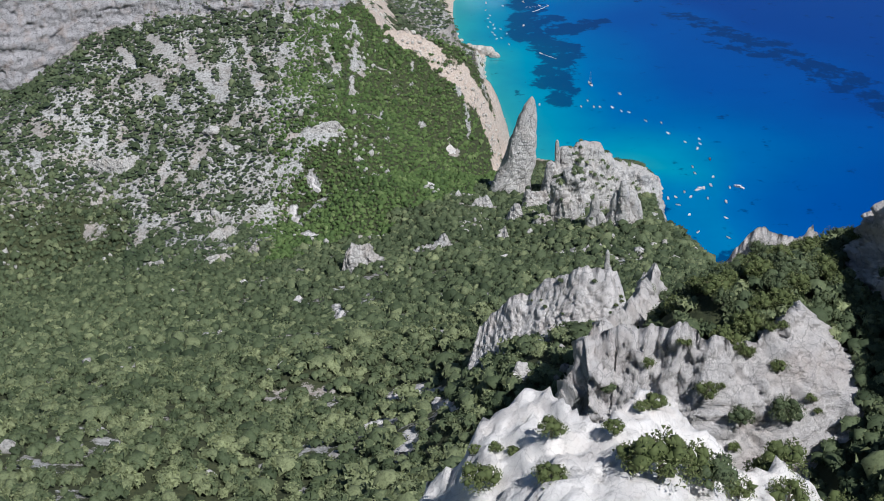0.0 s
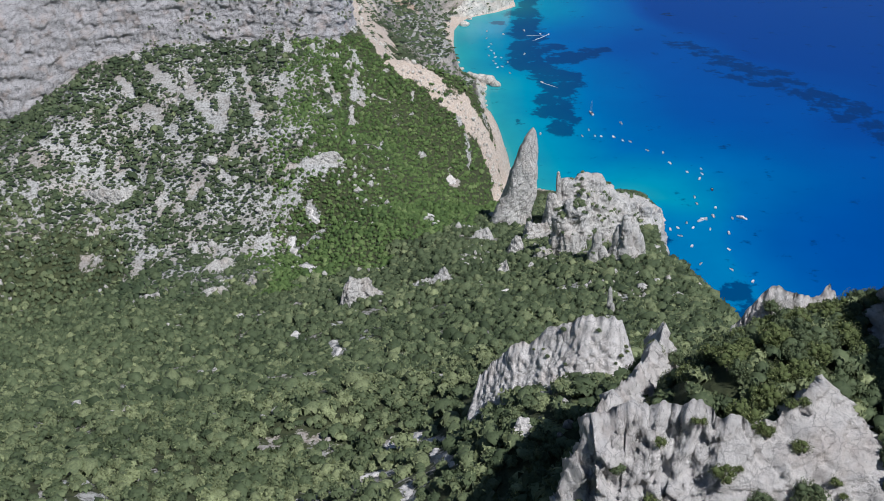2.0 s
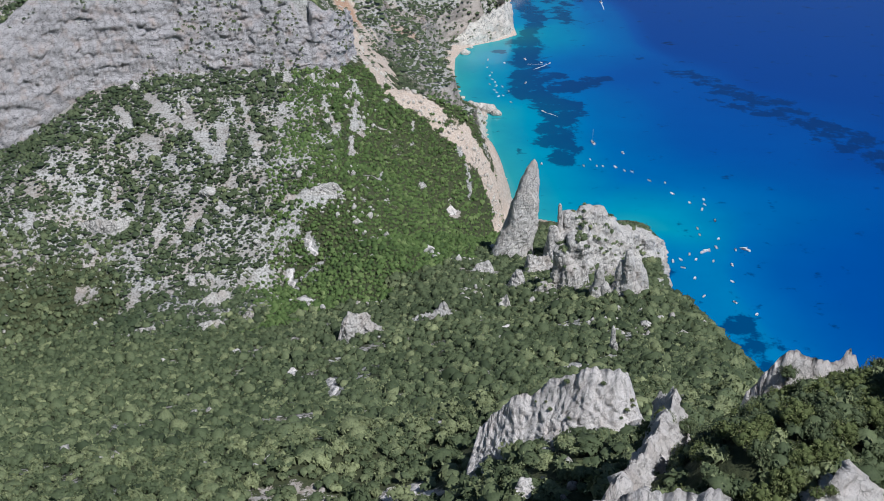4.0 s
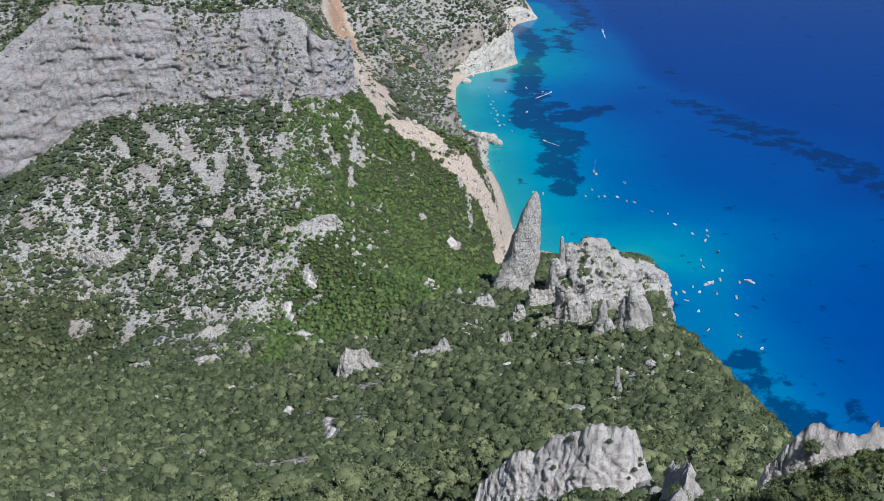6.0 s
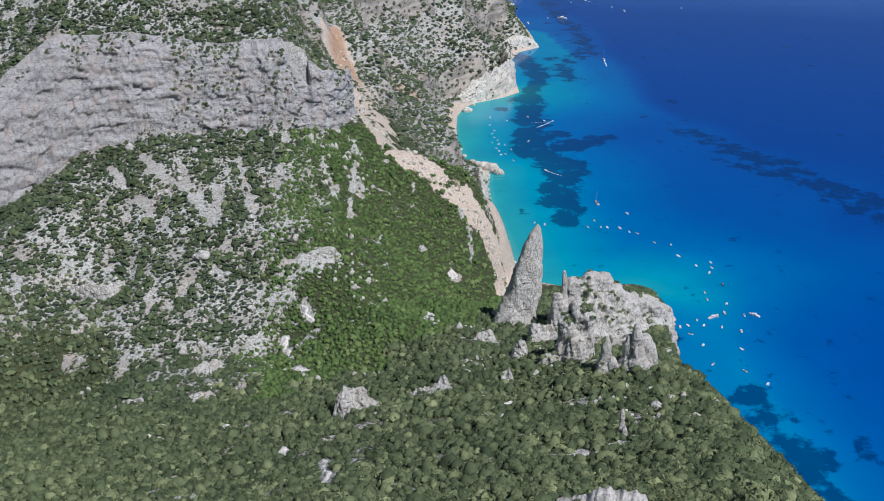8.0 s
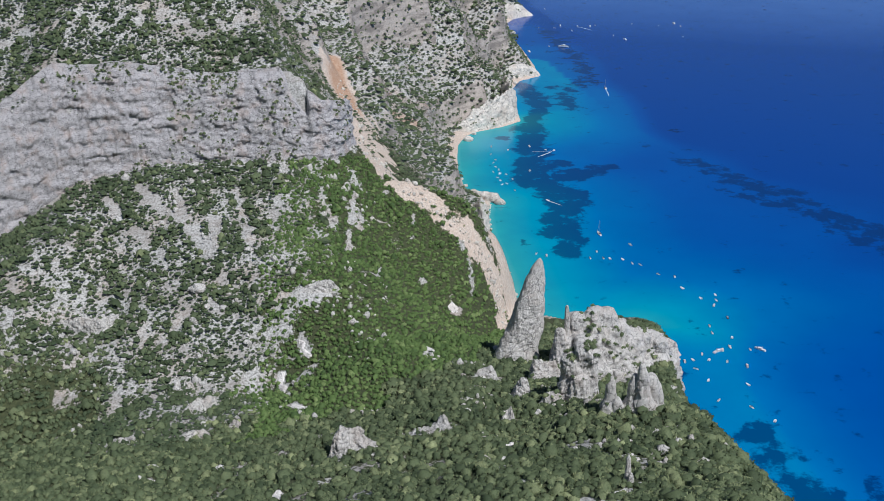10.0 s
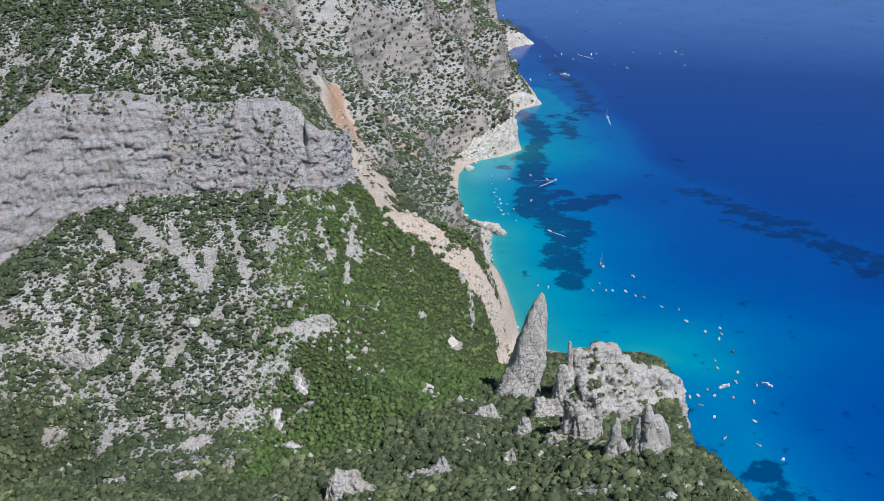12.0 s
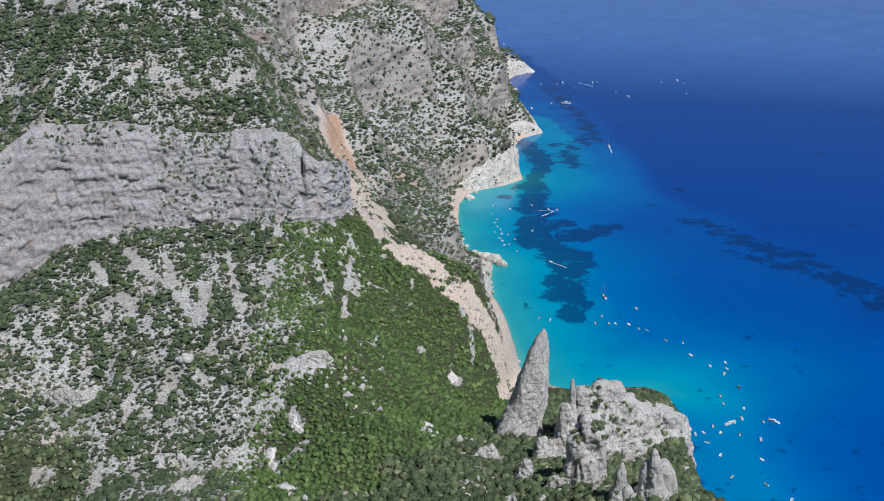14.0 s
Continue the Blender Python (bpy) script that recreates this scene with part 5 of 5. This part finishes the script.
def pole_mesh(a, b, r0, r1):
    bm = bmesh.new()
    a, b = Vector(a), Vector(b)
    bmesh.ops.create_cone(bm, cap_ends=True, segments=8, radius1=r0, radius2=r1, depth=(b - a).length)
    bmesh.ops.transform(bm, verts=bm.verts[:], matrix=Matrix.Translation((a + b) / 2) @ (b - a).to_track_quat("Z", "Y").to_matrix().to_4x4())
    return bm


def motorboat(length, paint, label, shade=None):
    shade = shade or GELCOAT
    root = tagged(new("motorboat"), label, "boat", "boats at anchor")
    b = length * 0.36
    part("hull", hull_mesh(length, b, 0.13 * length), paint, root)
    part("deck", deck_mesh(length, b, 0.115 * length), GELCOAT, root)
    part("console", block_mesh(-0.02 * length, 0, 0.12 * length, 0.16 * length, 0.15 * length, 0.11 * length, 0.8, 0.05), GELCOAT, root)
    part("windscreen", block_mesh(0.07 * length, 0, 0.21 * length, 0.04 * length, 0.17 * length, 0.06 * length, 0.85, -0.1, 0.02), GLASS_DARK, root, "dark tinted windscreen")
    part("cushion", block_mesh(0.24 * length, 0, 0.12 * length, 0.2 * length, 0.16 * length, 0.03 * length, 0.9), TEAK, root, "tan sun cushion")
    part("sunshade", block_mesh(-0.12 * length, 0, 0.34 * length, 0.2 * length, 0.24 * length, 0.015 * length, 0.96, 0, 0.02), shade, root, "canvas sunshade")
    for sx in (-0.22, 0.0):
        for sy in (-0.11, 0.11):
            part("pole", pole_mesh((sx * length, sy * length, 0.12 * length), (sx * length, sy * length, 0.345 * length), 0.03, 0.03), ALLOY, root)
    part("outboard", block_mesh(-0.53 * length, 0, 0.02 * length, 0.06 * length, 0.07 * length, 0.15 * length, 0.8), GLASS_DARK, root, "black outboard engine")
    return root


def dinghy(length, label):
    root = tagged(new("inflatable_boat"), label, "boat", "boats at anchor")
    b = length * 0.40
    part("hull", hull_mesh(length * 0.95, b * 0.7, 0.07 * length), GELCOAT, root)
    tube = bmesh.new()
    last = None
    path = [(-0.5, 0.42), (-0.2, 0.46), (0.1, 0.45), (0.3, 0.36), (0.44, 0.18), (0.5, 0.0), (0.44, -0.18), (0.3, -0.36), (0.1, -0.45), (-0.2, -0.46), (-0.5, -0.42)]
    for k, (px, py) in enumerate(path):
        qx, qy = path[min(k + 1, 10)]
        ox, oy = path[max(k - 1, 0)]
        d = Vector((qx - ox, (qy - oy) * 0.4, 0)).normalized()
        n = Vector((d.y, -d.x, 0))
        c, r = Vector((px * length, py * b, 0.08 * length)), 0.055 * length
        ring = [tube.verts.new(c + n * math.cos(a) * r + Vector((0, 0, math.sin(a) * r))) for a in [i * 0.7854 for i in range(8)]]
        if last:
            for i in range(8):
                tube.faces.new((last[i], last[(i + 1) % 8], ring[(i + 1) % 8], ring[i]))
        else:
            tube.faces.new(ring[::-1])
        last = ring
    tube.faces.new(last)
    part("tube", tube, RUBBER_GREY, root, "grey inflated tube")
    part("console", block_mesh(-0.05 * length, 0, 0.07 * length, 0.14 * length, 0.12 * length, 0.14 * length, 0.8, 0.04), GELCOAT, root)
    part("seat", block_mesh(-0.27 * length, 0, 0.07 * length, 0.12 * length, 0.2 * length, 0.07 * length, 0.9), GELCOAT, root)
    part("cushion", block_mesh(0.24 * length, 0, 0.07 * length, 0.2 * length, 0.18 * length, 0.04 * length, 0.9), GELCOAT, root)
    part("outboard", block_mesh(-0.52 * length, 0, 0.02 * length, 0.06 * length, 0.07 * length, 0.16 * length, 0.8), GLASS_DARK, root, "black outboard engine")
    return root


def cruiser(length, label):
    root = tagged(new("cabin_cruiser"), label, "yacht", "boats at anchor")
    b = length * 0.30
    part("hull", hull_mesh(length, b, 0.12 * length, 0.4), GELCOAT, root)
    part("deck", deck_mesh(length, b, 0.115 * length), GELCOAT, root)
    part("cockpit_floor", block_mesh(-0.34 * length, 0, 0.112 * length, 0.24 * length, 0.22 * length, 0.012 * length, 1, 0, 0.02), TEAK, root, "teak cockpit floor")
    cabin = part("cabin", block_mesh(0.02 * length, 0, 0.12 * length, 0.42 * length, 0.22 * length, 0.09 * length, 0.86, -0.1), GELCOAT, root)
    part("window_band", block_mesh(0.03 * length, 0, 0.15 * length, 0.40 * length, 0.225 * length, 0.035 * length, 0.95, -0.05, 0.02), GLASS_DARK, cabin, "dark tinted window band")
    part("flybridge", block_mesh(-0.06 * length, 0, 0.21 * length, 0.26 * length, 0.2 * length, 0.045 * length, 0.9), GELCOAT, root)
    part("radar_arch", block_mesh(-0.17 * length, 0, 0.25 * length, 0.03 * length, 0.2 * length, 0.07 * length, 0.7), GELCOAT, root)
    part("swim_platform", block_mesh(-0.52 * length, 0, 0.02 * length, 0.08 * length, 0.24 * length, 0.02 * length, 0.95, 0, 0.02), TEAK, root)
    return root


def sailboat(length, label):
    root = tagged(new("sailing_yacht"), label, "yacht", "boats at anchor")
    b = length * 0.29
    part("hull", hull_mesh(length, b, 0.09 * length, 0.2, 0.7), GELCOAT, root)
    part("deck", deck_mesh(length, b, 0.085 * length, 0.92), TEAK, root, "pale teak deck")
    cabin = part("cabin", block_mesh(0.06 * length, 0, 0.085 * length, 0.34 * length, 0.16 * length, 0.05 * length, 0.85), GELCOAT, root)
    part("window_band", block_mesh(0.06 * length, 0, 0.1 * length, 0.28 * length, 0.163 * length, 0.02 * length, 0.97, 0, 0.02), GLASS_DARK, cabin)
    part("sprayhood", block_mesh(-0.16 * length, 0, 0.09 * length, 0.1 * length, 0.17 * length, 0.09 * length, 0.8, 0.1), CANVAS_BLUE, root, "navy canvas sprayhood")
    part("mast", pole_mesh((0.1 * length, 0, 0.1 * length), (0.08 * length, 0, 1.35 * length), 0.13, 0.08), ALLOY, root)
    part("boom", pole_mesh((0.09 * length, 0, 0.2 * length), (-0.3 * length, 0, 0.21 * length), 0.16, 0.14), CANVAS_BLUE, root, "furled sail under a navy cover")
    part("forestay", pole_mesh((0.48 * length, 0, 0.1 * length), (0.08 * length, 0, 1.3 * length), 0.05, 0.05), GELCOAT, root)
    part("backstay", pole_mesh((-0.49 * length, 0, 0.1 * length), (0.08 * length, 0, 1.34 * length), 0.03, 0.03), ALLOY, root)
    return root


MOORED_WEST = [(216, 1147), (175, 1127), (165, 1108), (180, 1108), (187, 1107), (201, 1105), (210, 1094), (218, 1090), (233, 1065), (250, 1059), (252, 1030),
    (266, 1006), (283, 1014), (281, 1001), (276, 989), (283, 962), (106, 1120), (117, 1115)]
MOORED_EAST = [(261, 944), (260, 929), (277, 920), (270, 901), (241, 887), (222, 873), (230, 876), (245, 876), (261, 873), (277, 865), (288, 896), (229, 859),
    (236, 839), (269, 832), (237, 805), (262, 794), (276, 773), (262, 895)]
MOORED_COVE = [(71, 1517), (69, 1481), (74, 1456), (71, 1442), (73, 1425), (69, 1403), (77, 1412), (78, 1395), (86, 1393), (94, 1374), (74, 1379), (77, 1368),
    (79, 1352), (85, 1355), (94, 1329), (127, 1520), (150, 1503), (120, 1408), (134, 1292), (95, 1502)]
FAR_BOATS = [(218, 2200), (173, 2153), (247, 2391), (212, 2390), (263, 2417), (283, 2359), (301, 2413), (330, 2414), (342, 2423), (367, 2309), (386, 2270),
    (428, 2438), (486, 2422), (525, 2445), (534, 2415), (516, 2300), (287, 1859), (364, 3012), (455, 2813), (157, 2936), (246, 2620)]
FLEET = [motorboat(5.2, GELCOAT, "white motorboat with a blue sunshade at anchor", CANVAS_BLUE), dinghy(5.0, "grey inflatable boat with a white console at anchor"),
         motorboat(6.2, GELCOAT, "white open motorboat with a sun cushion at anchor"), motorboat(5.2, RED_PAINT, "small motorboat with a red hull at anchor"), dinghy(6.0, "long grey inflatable boat at anchor")]
BIG = [cruiser(10.5, "white cabin cruiser with dark windows at anchor"), cruiser(20, "large white motor yacht lying far off the coast")]
YACHT = sailboat(13.0, "white sailing yacht with bare mast at anchor")
mooring = random.Random(7)
lying = set()


def moor(ob, x, y, heading, size=1.0):
    m = Matrix.Translation((x, y, 0.0)) @ Matrix.Rotation(heading, 4, "Z")
    if ob.name not in lying:
        lying.add(ob.name)
        ob.matrix_world = m
        return ob
    return copy_thing(ob, m)


for number, (bx, by) in enumerate(MOORED_WEST + MOORED_EAST + MOORED_COVE + FAR_BOATS):
    kind = mooring.choice((0, 0, 1, 1, 2, 2, 4, 0, 1)) if number != 15 else 3
    far = by > 1700
    moor(BIG[0] if far and number % 3 == 0 else FLEET[2 if far else kind], bx, by, mooring.gauss(1.7, 0.35))
moor(YACHT, 185, 1180, 1.75)
moor(BIG[0], 297, 896, 2.5)
moor(BIG[0], 257, 892, 0.6)
moor(BIG[1], 247, 2196, 3.0)
moor(YACHT, 287, 1859, 1.6)


def foam():
    m, t, b = node_material("foam")
    c = mix(t, noise_node(t, 0.6, 5), (0.55, 0.72, 0.78), (0.88, 0.9, 0.9))
    t.links.new(c, b.inputs["Base Color"])
    return m


FOAM = foam()


def wake(x, y, heading, length, width):
    """The white trail behind a boat under way."""
    n = 26
    u = np.linspace(0, 1, n)
    rng = np.random.default_rng(int(x))
    w = width * (0.25 + 0.75 * u) * (1 - 0.75 * u ** 2) * (0.7 + 0.6 * rng.uniform(0, 1, n))
    along, sway = -u * length, 0.06 * length * u ** 2
    c, s = math.cos(heading), math.sin(heading)
    rows = np.stack([np.stack([along, sway - w], 1), np.stack([along, sway + w], 1)])
    X, Y = x + rows[..., 0] * c - rows[..., 1] * s, y + rows[..., 0] * s + rows[..., 1] * c
    tagged(new("wake", sheet("wake", X, Y, X * 0 + 0.06, None, FOAM)), "white foam trail of a boat under way", "foam", kind="stuff")


moor(FLEET[2], 162, 1499, 0.9)
wake(159, 1496, 0.9, 34, 1.5)
wake(159, 1497, 0.1, 30, 0.8)
wake(287, 1853, 1.6, 45, 1.3)
wake(301, 2410, 2.2, 50, 1.8)
wake(134, 1291, 2.4, 26, 1.0)
